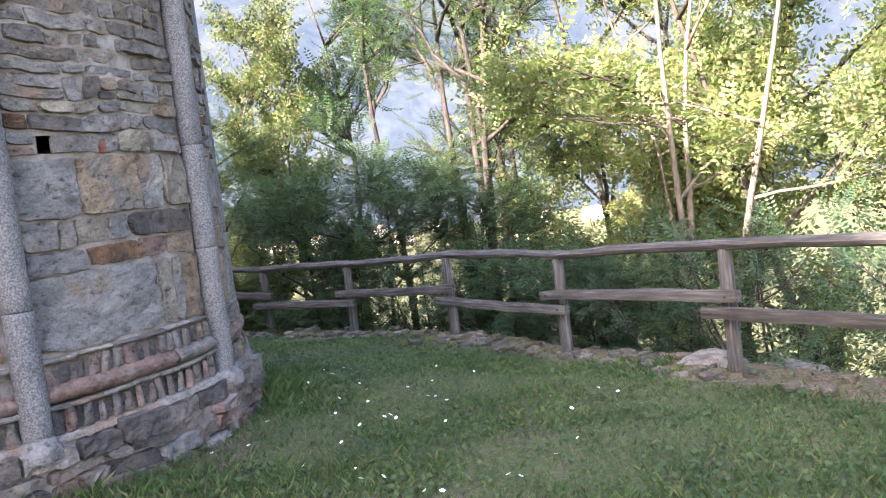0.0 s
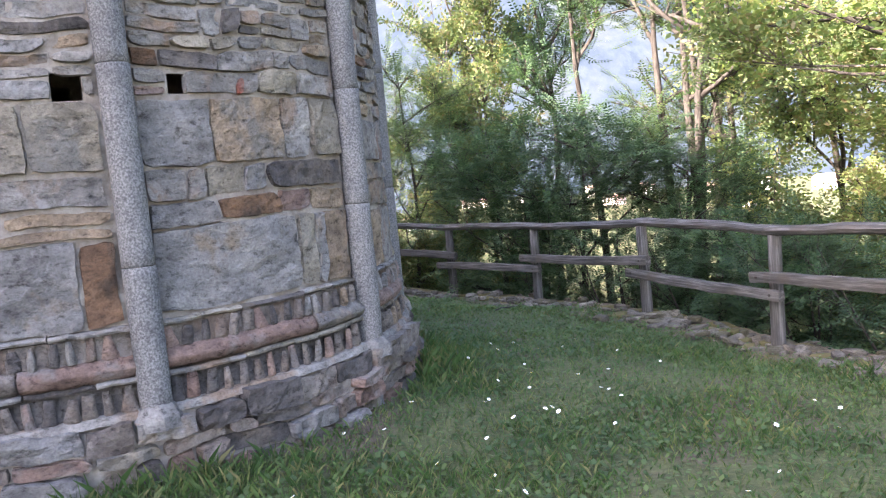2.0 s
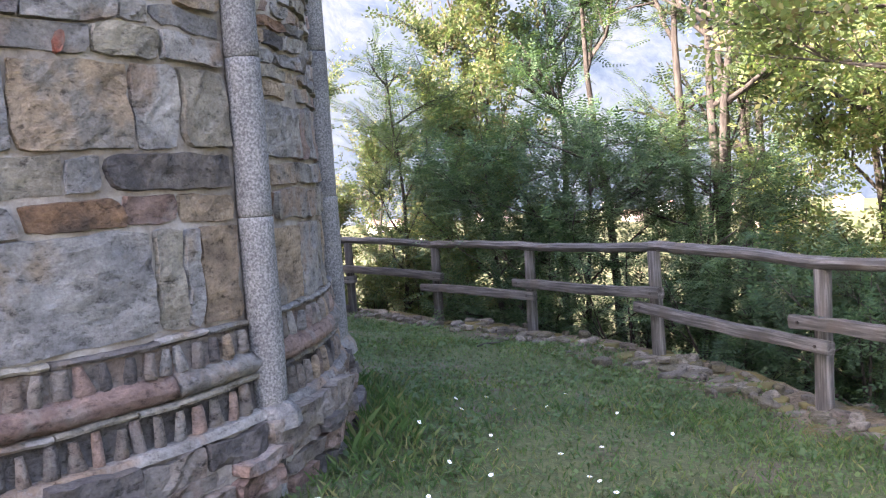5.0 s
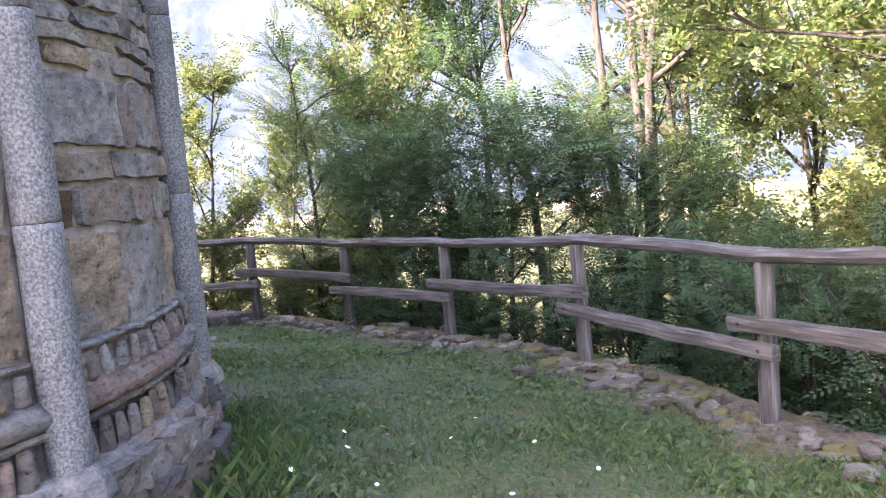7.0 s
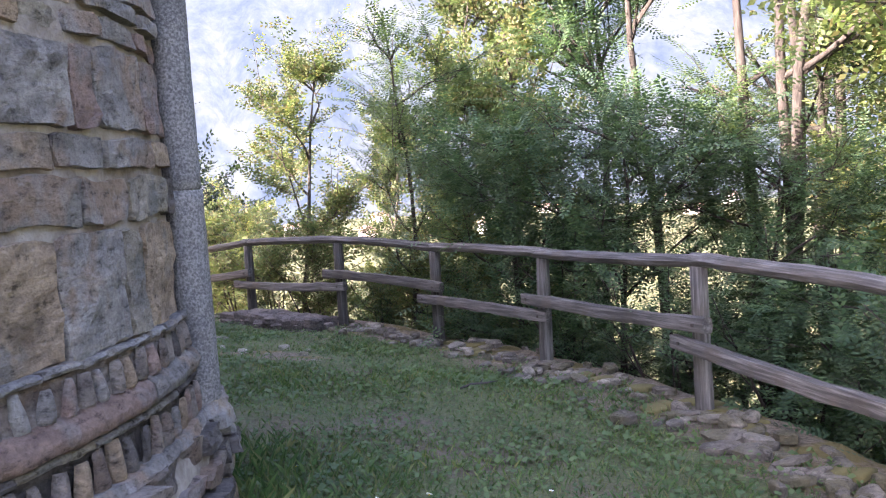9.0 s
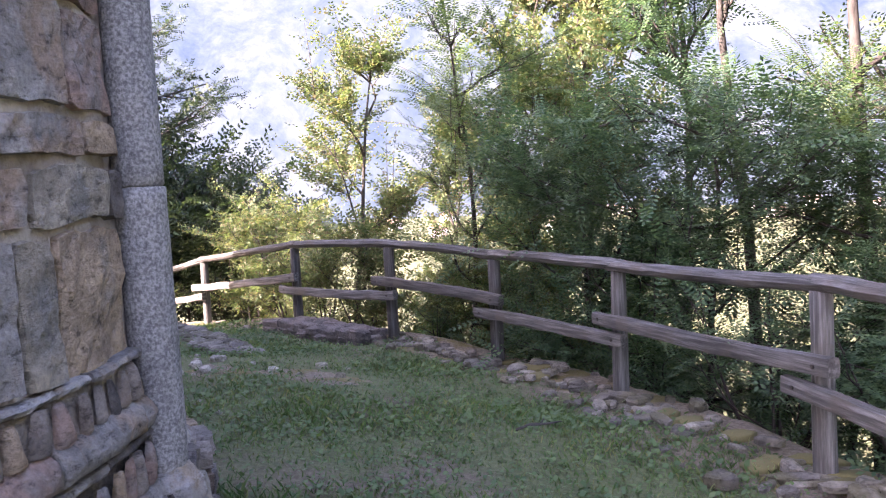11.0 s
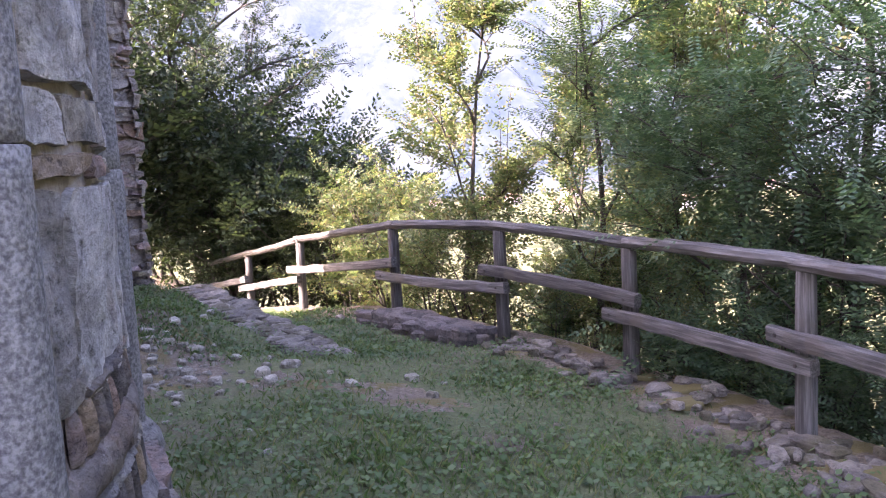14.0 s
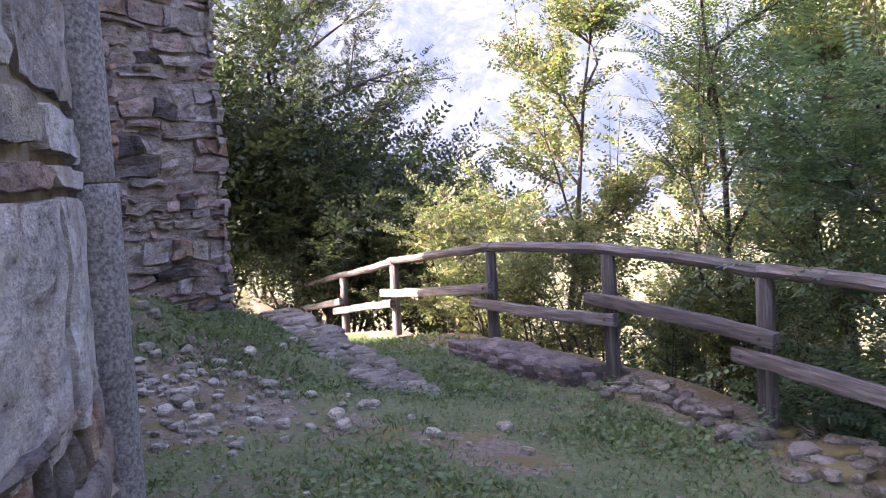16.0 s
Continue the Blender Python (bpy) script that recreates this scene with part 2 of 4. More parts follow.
# Green leaf darkened in colour, for plants that should stand in shade.
M_LEAF_SHADED = leaf_material("shade_dark_leaf", [(.020, .034, .019), (.030, .047, .023), (.050, .068, .034)], 0.32)
M_BLADE = leaf_material("grass_blade", [(.038, .08, .024), (.058, .11, .035), (.09, .136, .05), (.18, .165, .085)], 0.4)
M_CLOVER = leaf_material("clover_leaf", [(.044, .076, .03), (.064, .104, .042), (.094, .132, .058)], 0.4)
M_PETAL = plain_material("white_petal", (.8, .8, .76))
M_YOLK = plain_material("yellow_centre", (.6, .42, .05))
M_MOSS = plain_material("dry_moss", (.105, .09, .036), 1.0)


# ---- mesh helpers ----
def mesh_from(name, verts, faces, mats, smooth=False):
    me = bpy.data.meshes.new(name)
    me.from_pydata([tuple(v) for v in verts], [], faces)
    for m in (mats if isinstance(mats, (list, tuple)) else [mats]):
        me.materials.append(m)
    if smooth:
        me.shade_smooth()
    return me


def quads(name, verts, mat_):
    """A mesh of loose quads: verts is (n * 4, 3)."""
    me = bpy.data.meshes.new(name)
    k = len(verts)
    me.vertices.add(k)
    me.vertices.foreach_set("co", verts.astype(np.float32).ravel())
    me.loops.add(k)
    me.loops.foreach_set("vertex_index", np.arange(k, dtype=np.int32))
    me.polygons.add(k // 4)
    me.polygons.foreach_set("loop_start", np.arange(0, k, 4, dtype=np.int32))
    me.update(calc_edges=True)
    me.materials.append(mat_)
    return me


def part(name, me, parent=None, label=""):
    ob = new(name, me)
    ob.parent = parent
    return tagged(ob, label) if label else ob


def thing(name, label, category, at=(0, 0, 0), group="", kind=""):
    ob = new(name)
    ob.empty_display_size = 0.1
    ob.location = at
    return tagged(ob, label, category, group, kind)


def tube(points, radii, sides=8, wobble=0.0, rnd=random, squash=1.0, square=False):
    """Vertices and faces of a tapered, slightly uneven round bar along points."""
    vs, fs = [], []
    pts = [Vector(p) for p in points]
    for i, p in enumerate(pts):
        d = (pts[min(i + 1, len(pts) - 1)] - pts[max(i - 1, 0)]).normalized()
        up = Vector((0, 0, 1)) if abs(d.z) < 0.9 else Vector((1, 0, 0))
        s = d.cross(up).normalized()
        u = s.cross(d)
        for k in range(sides):
            a = 2 * math.pi * k / sides
            r = radii[i] * (1 + wobble * rnd.uniform(-1, 1))
            if square:
                r *= (math.cos(a) ** 6 + math.sin(a) ** 6) ** (-1 / 6)
            vs.append(p + s * r * math.cos(a) + u * r * squash * math.sin(a))
    for i in range(len(pts) - 1):
        for k in range(sides):
            a, b = i * sides + k, i * sides + (k + 1) % sides
            fs.append((a, b, b + sides, a + sides))
    fs.append(tuple(range(sides))[::-1])
    fs.append(tuple(range((len(pts) - 1) * sides, len(pts) * sides)))
    return vs, fs


def box_mesh(name, lo, hi, m):
    (a, b, c), (d, e, f) = lo, hi
    v = [(a, b, c), (d, b, c), (d, e, c), (a, e, c), (a, b, f), (d, b, f), (d, e, f), (a, e, f)]
    return mesh_from(name, v, [(3, 2, 1, 0), (4, 5, 6, 7), (0, 1, 5, 4), (1, 2, 6, 5), (2, 3, 7, 6), (3, 0, 4, 7)], m)


# ---- the lie of the land ----
POSTS = [(-10.1, 14.7, -1.0), (-8.02, 13.48, -0.62), (-6.2, 12.35, -0.28), (-4.05, 11.08, 0.0), (-2.55, 10.36, 0.04),
         (-1.23, 9.6, -0.02), (0.0, 8.46, 0.0), (1.19, 6.8, 0.09), (2.1, 5.22, 0.08), (2.95, 3.3, 0.19), (3.75, 1.3, 0.25)]
LINE = np.array([(-30, 24), (-14, 16.8)] + [p[:2] for p in POSTS] + [(4.4, -1.5), (5, -8), (5, -40)], float)
LEVELS = np.array([p for p in POSTS] + [
    (-0.65, 4.0, .38), (-1.4, 1.5, .46), (-0.65, 2.9, .40), (-1.5, 6.0, .34), (0.4, -1.5, .42), (0.7, 1.0, .34),
    (0.6, 3.0, .27), (-0.8, 6.5, .20), (-3.6, 8.0, .24), (-4.4, 7.7, .47), (-5.7, 8.4, .95), (-5.7, 9.3, .66), (-5.1, 8.9, .55), (-3.5, 9.9, .02),
    (-5.3, 10.9, -.12), (-2.7, 7.0, .34), (-7, 6, .7), (1.0, -6, .5), (-6, -8, .6), (-9, 10.8, .1), (-4.9, 9.4, .20), (-4.3, 10.1, .04), (-3.9, 9.05, .15), (-6.2, 10.9, -.1), (-5.5, 10.5, -.04)], float)


def outside(x, y):
    """Metres beyond the fence line; negative on the lawn."""
    p = np.stack([np.asarray(x, float).ravel(), np.asarray(y, float).ravel()], 1)
    best, sign = np.full(len(p), 1e9), np.ones(len(p))
    for a, b in zip(LINE, LINE[1:]):
        ab = b - a
        k = np.clip(((p - a) @ ab) / (ab @ ab), 0, 1)
        q = p - (a + k[:, None] * ab)
        d = np.hypot(q[:, 0], q[:, 1])
        s = ab[0] * q[:, 1] - ab[1] * q[:, 0]
        near = d < best
        best, sign = np.where(near, d, best), np.where(near, np.where(s > 0, 1, -1), sign)
    return (best * sign).reshape(np.shape(x))


def ground_z(x, y):
    x, y = np.asarray(x, float), np.asarray(y, float)
    w = 1 / (((x[..., None] - LEVELS[:, 0]) ** 2 + (y[..., None] - LEVELS[:, 1]) ** 2) + 0.12) ** 1.5
    z = (w * LEVELS[:, 2]).sum(-1) / w.sum(-1)
    s = outside(x, y)
    far = np.clip(s - 0.3, 0, None)
    z = z - np.where(far < 60, far * 0.72, 60 * 0.72)
    return z + 0.018 * np.sin(x * 2.3 + 1.1 * y) * np.sin(y * 2.9 - x)


def gz(x, y):
    return float(ground_z(np.array([x]), np.array([y]))[0])


def build_ground():
    rings = [0.0] + [0.14 * i for i in range(1, 105)]
    while rings[-1] < 4000:
        rings.append(rings[-1] * 1.16)
    n = 220
    rr, aa = np.meshgrid(rings, np.linspace(0, 2 * math.pi, n, endpoint=False), indexing="ij")
    x, y = -0.5 + rr * np.cos(aa), 6 + rr * np.sin(aa)
    z = ground_z(x, y)
    z += np.where(rr > 14, 0.25 * np.sin(x * .7) * np.sin(y * .6), 0)
    verts = np.stack([x, y, z], -1).reshape(-1, 3)
    faces = []
    for i in range(len(rings) - 1):
        for k in range(n):
            a, b = i * n + k, i * n + (k + 1) % n
            faces.append((a, a + n, b + n, b))
    me = mesh_from("ground", verts, faces, [M_GROUND, M_SOIL], True)
    mid = verts[np.array(faces)].mean(1)
    s = outside(mid[:, 0], mid[:, 1]) + .16 * np.sin(mid[:, 0] * 3.1) * np.sin(mid[:, 1] * 3.7 + 1)
    bank = np.hypot((mid[:, 0] + 4.3) / 1.0, (mid[:, 1] - 7.7) / .75) + .25 * np.sin(mid[:, 0] * 4.3 + mid[:, 1] * 2.1)
    worn = np.hypot((mid[:, 0] + 2.3) / .8, (mid[:, 1] - 7.9) / .22) + .4 * np.sin(mid[:, 0] * 6.3 + mid[:, 1] * 3.1)
    me.polygons.foreach_set("material_index", (((s > -.38) & (s < .6)) | (bank < 1) | (worn < 1)).astype(np.int32))
    ob = new("ground", me)
    tagged(ob, "grassy terrace with bare soil patches, falling away past the fence", "ground", kind="structure")


build_ground()


def build_mountain():
    """The opposite side of the valley."""
    vs, fs, nu, nv = [], [], 180, 60
    for i in range(nu + 1):
        a = radians(-40 + 220 * i / nu)
        for j in range(nv + 1):
            h = j / nv
            rid = noise.fractal(Vector((a * 5, h * 1.6, 0)), 0.9, 2.1, 6)
            gully = abs(noise.noise(Vector((a * 9 + h * 1.3, 0.4, h))))
            r = 900 + 900 * h + 160 * rid - 130 * gully
            vs.append((r * math.cos(a), r * math.sin(a), -130 + 1150 * h ** 0.9 + 60 * rid))
    for i in range(nu):
        for j in range(nv):
            a = i * (nv + 1) + j
            fs.append((a, a + nv + 1, a + nv + 2, a + 1))
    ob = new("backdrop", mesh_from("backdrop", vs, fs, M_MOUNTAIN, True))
    tagged(ob, "wooded mountainside across the valley, blue haze put into its glowing colour", "mountain", kind="structure")


build_mountain()


def build_village():
    """Pale houses far below on the valley floor."""
    rnd = random.Random(41)
    walls = [plain_material("pale_render_wall", c, .9) for c in ((.62, .56, .5), (.66, .52, .46), (.7, .68, .64))]
    tiles = plain_material("brown_roof_tiles", (.30, .19, .15), .9)
    for k in range(22):
        az, r = radians(-30 + 54 * k / 21 + rnd.uniform(-1.2, 1.2)), rnd.uniform(560, 860)
        x, y = r * math.sin(az), r * math.cos(az)
        w, d, h = rnd.uniform(5, 9), rnd.uniform(4.5, 6.5), rnd.uniform(6, 10)
        ob = thing("house", "pale rendered house with a brown pitched roof in the valley", "house", (x, y, gz(x, y) - .3), "houses on the valley floor")
        ob.rotation_euler = (0, 0, rnd.uniform(0, 3.1))
        part("wall", box_mesh("wall", (-w, -d, -.5), (w, d, h), walls[k % 3]), ob)
        e, top = .7, h + d * .55
        v = [(-w - e, -d - e, h), (w + e, -d - e, h), (w + e, d + e, h), (-w - e, d + e, h), (-w - e, 0, top), (w + e, 0, top)]
        part("roof", mesh_from("roof", v, [(0, 1, 5, 4), (2, 3, 4, 5), (1, 2, 5), (3, 0, 4), (3, 2, 1, 0)], tiles), ob)
        for sx in (-.55, 0, .55):
            for sy, face in ((-1, -d - .05), (1, d + .02)):
                part("window", box_mesh("window", (sx * w - .6, face, h * .5), (sx * w + .6, face + .03, h * .5 + 1.6), M_BARK_DARK), ob)


build_village()

# ---- the apse ----
CX, CY, RW = -3.16, 3.58, 2.34
COLS = [-122.5, -86.0, -49.3, -12.7, 24.8, 60.0, 96.5]
HOLES = [(-42.9, -40.7, 2.31, 2.41), (-56.0, -52.7, 2.29, 2.42)]


def on_wall(deg, z, r):
    return (CX + r * math.cos(radians(deg)), CY + r * math.sin(radians(deg)), z)


def stone_mesh(a0, a1, z0, z1, r, proud, rnd, depth=0.03, rough=0.010):
    """One stone of the curved wall, bulging, with worn edges."""
    w, h = radians(a1 - a0) * r, z1 - z0
    e = min(0.006, w * 0.1, h * 0.1)
    nx, nz = max(2, min(14, round(w / 0.045))), max(2, min(9, round(h / 0.045)))
    us = [0, e] + [e + (w - 2 * e) * i / nx for i in range(1, nx)] + [w - e, w]
    vz = [0, e] + [e + (h - 2 * e) * j / nz for j in range(1, nz)] + [h - e, h]
    tilt, jig = rnd.uniform(-0.006, 0.006), min(0.018, min(w, h) * 0.15)
    chip = [max(0, rnd.gauss(.5, .9)) for _ in range(4)]
    off = Vector((rnd.uniform(0, 90), rnd.uniform(0, 90), rnd.uniform(0, 90)))
    vs, fs = [], []
    for i, u in enumerate(us):
        for j, v in enumerate(vz):
            edge = i in (0, len(us) - 1) or j in (0, len(vz) - 1)
            corner = i in (0, 1, len(us) - 1, len(us) - 2) and j in (0, 1, len(vz) - 1, len(vz) - 2)
            n1 = noise.noise(Vector((u * 6, v * 6, 0)) + off)
            n2 = noise.noise(Vector((u * 19, v * 19, 5)) + off)
            rr = r - depth if edge else r + proud + tilt * (v / h - 0.5) * 2 + rough * (n1 + 0.5 * n2 + .45 * noise.noise(Vector((u * 30, v * 45, 7)) + off))
            du = jig * (.8 * noise.noise(Vector((v * 9, u * 4, 9)) + off) + .5 * noise.noise(Vector((v * 38, u * 9, 2)) + off))
            dv = jig * (.8 * noise.noise(Vector((u * 7, v * 4, 17)) + off) + .5 * noise.noise(Vector((u * 34, v * 9, 4)) + off))
            if corner:
                q = chip[(u > w / 2) * 2 + (v > h / 2)]
                du += (w / 2 - u) / w * e * (.8 + 2.0 * q)
                dv += (h / 2 - v) / h * e * (.8 + 1.6 * q)
            ang, zz = a0 + math.degrees((u + du) / r), z0 + v + dv
            sway = 0.034 if zz > 2.42 else (0.016 if zz > 0.8 else 0.03)
            hole = min(1, min(abs(ang - (q[0] + q[1]) / 2) + 20 * abs(zz - (q[2] + q[3]) / 2) for q in HOLES) / 8)
            zz += sway * hole * (noise.noise(Vector((ang * .11, zz * 2.2, 1.7))) + .5 * noise.noise(Vector((ang * .35, zz * 5, 4.1))))
            ang += (.9 if zz > 2.4 else .35) * hole * noise.noise(Vector((ang * .2, zz * 7, 7.7)))
            vs.append(on_wall(ang, zz, rr))
    k = len(vz)
    for i in range(len(us) - 1):
        for j in range(k - 1):
            a = i * k + j
            fs.append((a, a + k, a + k + 1, a + 1))
    return vs, fs


COURSES = {  # for each bay: bottom, top, then share of the width and stone
    1: [(1.215, 1.635, [(.10, "grey"), (.34, "tan"), (.43, "bluegrey"), (.13, "rust")]),
        (1.645, 1.70, [(.32, "rust"), (.3, "beige"), (.38, "tan")]), (1.705, 1.775, [(.3, "grey"), (.35, "beige"), (.35, "tan")]),
        (1.785, 1.945, [(.13, "grey"), (.07, "grey"), (.28, "bluegrey"), (.1, "bluegrey"), (.42, "grey")]),
        (1.955, 2.295, [(.34, "dark"), (.31, "grey"), (.1, "beige"), (.25, "beige")])],
    2: [(1.215, 1.645, [(.655, "bluegrey"), (.105, "beige"), (.07, "bluegrey"), (.17, "tan")]),
        (1.655, 1.775, [(.28, "bluegrey"), (.30, "rust"), (.18, "pink"), (.24, "tan")]),
        (1.785, 1.945, [(.16, "grey"), (.08, "grey"), (.17, "beige"), (.12, "bluegrey"), (.47, "dark")]),
        (1.955, 2.295, [(.29, "bluegrey"), (.34, "tan"), (.17, "grey"), (.20, "beige")])],
    3: [(1.215, 1.60, [(.31, "tan"), (.27, "grey"), (.12, "beige"), (.30, "tan")]),
        (1.61, 1.775, [(.12, "rust"), (.3, "grey"), (.22, "grey"), (.30, "beige"), (.06, "dark")]),
        (1.785, 1.905, [(.34, "tan"), (.2, "grey"), (.3, "grey"), (.16, "tan")]),
        (1.915, 2.20, [(.42, "grey"), (.1, "pink"), (.28, "grey"), (.20, "pink")])],
    4: [(1.165, 1.63, [(.22, "grey"), (.43, "pale"), (.35, "pale")]),
        (1.64, 1.70, [(.4, "tan"), (.25, "pink"), (.35, "pale")]),
        (1.71, 1.83, [(.25, "pale"), (.35, "beige"), (.4, "pale")]),
        (1.84, 2.10, [(.5, "pale"), (.5, "grey")])],
}


def build_apse():
    apse = thing("wall_apse", "curved apse wall of mixed grey, tan and rusty stone blocks", "stone wall", kind="structure")
    rnd = random.Random(7)
    # mortar core, open at the putlog holes
    angs = sorted(set([-180 + 4 * i for i in range(24)] + [-85 + .9 * i for i in range(184)] + [84 + 4 * i for i in range(25)] + [h for q in HOLES for h in q[:2]]))
    zs = sorted(set([-0.6, 0.75] + [1.2 + .035 * i for i in range(58)] + [3.6, 4.4, 5.3] + [h for q in HOLES for h in q[2:]]))

    def smear(a, z):
        swell = .03 * min(1, max(0, (a - 26) / 3)) * min(1, max(0, (59 - a) / 3)) * min(1, max(0, (2.3 - z) / .2))
        p = Vector((a * .12, z * 3.1, .7))
        return RW + swell - .017 + .014 * noise.noise(p) + .008 * noise.noise(p * 3.7)

    vs = [on_wall(a, z, smear(a, z)) for a in angs for z in zs]
    fs = []
    for i in range(len(angs) - 1):
        for j in range(len(zs) - 1):
            ca, cz = (angs[i] + angs[i + 1]) / 2, (zs[j] + zs[j + 1]) / 2
            if not any(h[0] < ca < h[1] and h[2] < cz < h[3] for h in HOLES):
                a = i * len(zs) + j
                fs.append((a, a + len(zs), a + len(zs) + 1, a + 1))
    vi = [on_wall(a, z, RW - 0.55) for a in angs for z in zs]
    o = len(vs)
    fi = [(f[3] + o, f[2] + o, f[1] + o, f[0] + o) for f in fs]
    part("mortar_core", mesh_from("mortar_core", vs + vi, fs + fi, M_MORTAR, True), apse, "pale crumbling lime mortar")
    rest_v, rest_f = [], []

    def lay(a0, a1, z0, z1, kind, r, proud, single, depth=0.035, rough=0.017):
        for h in HOLES:
            if h[0] < a1 and a0 < h[1] and h[2] < z1 - 0.02 and z0 + 0.02 < h[3]:
                if h[0] - a0 > 1.2:
                    lay(a0, h[0], z0, z1, kind, r, proud, single, depth, rough)
                if a1 - h[1] > 1.2:
                    lay(h[1], a1, z0, z1, kind, r, proud, single, depth, rough)
                return
        v, f = stone_mesh(a0, a1, z0, z1, r, proud, rnd, depth, rough)
        if single:
            part("stone", mesh_from("stone", v, f, STONES[kind]), apse)
        else:
            k = len(rest_v)
            rest_v.extend(v)
            rest_f.extend(tuple(i + k for i in q) for q in f)

    gap = 0.007
    lay(-33.9, -32.6, 2.305, 2.395, "red", RW, .024, True)
    for b in range(6):
        lo, hi = COLS[b] + 2.0, COLS[b + 1] - 2.0
        ga = math.degrees(gap / RW)
        top = 1.215
        for z0, z1, row in COURSES.get(b, []):
            a = lo
            for share, kind in row:
                a2 = a + share * (hi - lo)
                lay(a + ga / 2, a2 - ga / 2, z0 + rnd.uniform(-.004, .008), z1 - rnd.uniform(-.002, .012), kind, RW, rnd.uniform(-.001, .012) + (.032 if b == 4 else 0), True)
                a = a2
            top = z1 + gap
        z = top
        while z < 3.6:
            h = rnd.choice((0.065, 0.075, 0.09, 0.10, 0.12, 0.135))
            a = lo
            while a < hi - 0.5:
                w = math.degrees(rnd.choice((.1, .16, .2, .26, .34, .45)) * rnd.uniform(.8, 1.2) / RW)
                a2 = min(hi, a + w)
                if hi - a2 < 2.5:
                    a2 = hi
                kind = rnd.choices(("grey", "bluegrey", "beige", "tan", "dark", "rust", "pink", "red"), (10, 6, 6, 3.5, 3.5, .5, 2.5, 0.12))[0]
                cut = rnd.random()
                if h > 0.1 and cut < 0.25:
                    zm = z + h * rnd.uniform(.4, .6)
                    lay(a + ga / 2, a2 - ga / 2, z, zm - gap * .6, kind, RW, rnd.uniform(-.01, .014), b in (1, 2, 3) and z < 2.75, rough=0.016)
                    lay(a + ga / 2, a2 - ga / 2, zm, z + h - gap * .6, "grey", RW, rnd.uniform(-.01, .014), b in (1, 2, 3) and z < 2.75, rough=0.016)
                else:
                    lay(a + ga / 2, a2 - ga / 2, z + rnd.uniform(0, .008), z + h - gap * .7, kind, RW, rnd.uniform(-.012, .018), b in (1, 2, 3, 4) and z < 2.75, rough=0.016)
                a = a2
            z += h
        # long slabs under the columns and the rubble footing
        a, lim = COLS[b] - 3, COLS[b + 1] - 3
        while a < lim - 1:
            a2 = min(lim, a + rnd.uniform(6, 14))
            if lim - a2 < 4:
                a2 = lim
            kind = rnd.choices(("bluegrey", "foot", "pink", "dark"), (3, 5, 3, 3))[0]
            lay(a + .06, a2 - .06, 0.65 + rnd.uniform(-.035, .02), 0.775 + rnd.uniform(-.02, .012), kind, 2.445, rnd.uniform(-.02, .055), True, 0.16, 0.03)
            a = a2
        z = 0.08
        while z < 0.64:
            h = rnd.choice((0.075, 0.09, 0.11))
            a = COLS[b]
            while a < COLS[b + 1] - 0.5:
                a2 = min(COLS[b + 1], a + rnd.uniform(3, 9))
                kind = rnd.choices(("foot", "beige", "tan", "bluegrey", "pink", "dark"), (8, 1.5, 1.5, 2, 3, 5))[0]
                lay(a + .04, a2 - .04, z + rnd.uniform(0, .006), z + h - .003, kind, 2.485, rnd.uniform(-.05, .045), b in (1, 2, 3, 4) and z > 0.3, 0.12, 0.03)
                a = a2
            z += h
    part("upper_rubble", mesh_from("upper_rubble", rest_v, rest_f, M_RUBBLE), apse, "small uneven rubble stones")["kind"] = "stuff"
    # footing core
    va, fa = [], []
    prof = [(2.30, -0.5), (2.46, -0.5)] + [(2.468, .06 * i) for i in range(1, 11)] + [(2.46, 0.65), (2.43, 0.76), (2.30, 0.775)]
    n = 300
    for i in range(n):
        for r, z in prof:
            j = noise.noise(Vector((i * .16, z * 6, 3))) + .6 * noise.noise(Vector((i * .5, z * 15, 8)))
            va.append(on_wall(-180 + 360 * i / n, z, r - 0.032 + .022 * j))
    for i in range(n):
        for j in range(len(prof) - 1):
            a, b = i * len(prof) + j, ((i + 1) % n) * len(prof) + j
            fa.append((a, b, b + 1, a + 1))
    part("footing_core", mesh_from("footing_core", va, fa, M_MORTAR, True), apse)


build_apse()


def sweep(a0, a1, profile, mat_, name, rnd, jag=0.006, step=1.6):
    """A moulding bent round the wall; profile is (radius, height) all round."""
    n = max(3, round((a1 - a0) / step))
    k = len(profile)
    vs, fs = [], []
    for i in range(n + 1):
        a = a0 + (a1 - a0) * i / n
        j = noise.noise(Vector((a * 0.45, 3.3, profile[0][1] * 9)))
        j2 = noise.noise(Vector((a * 1.7, 8.3, profile[0][1] * 9)))
        for r, z in profile:
            vs.append(on_wall(a, z + jag * (j + 0.6 * j2) * 0.7, r + jag * (j2 + rnd.uniform(-.5, .5))))
    for i in range(n):
        for q in range(k):
            a, b = i * k + q, i * k + (q + 1) % k
            fs.append((a, a + k, b + k, b))
    fs += [tuple(range(k)), tuple(range(n * k, (n + 1) * k))[::-1]]
    return mesh_from(name, vs, fs, mat_, False)


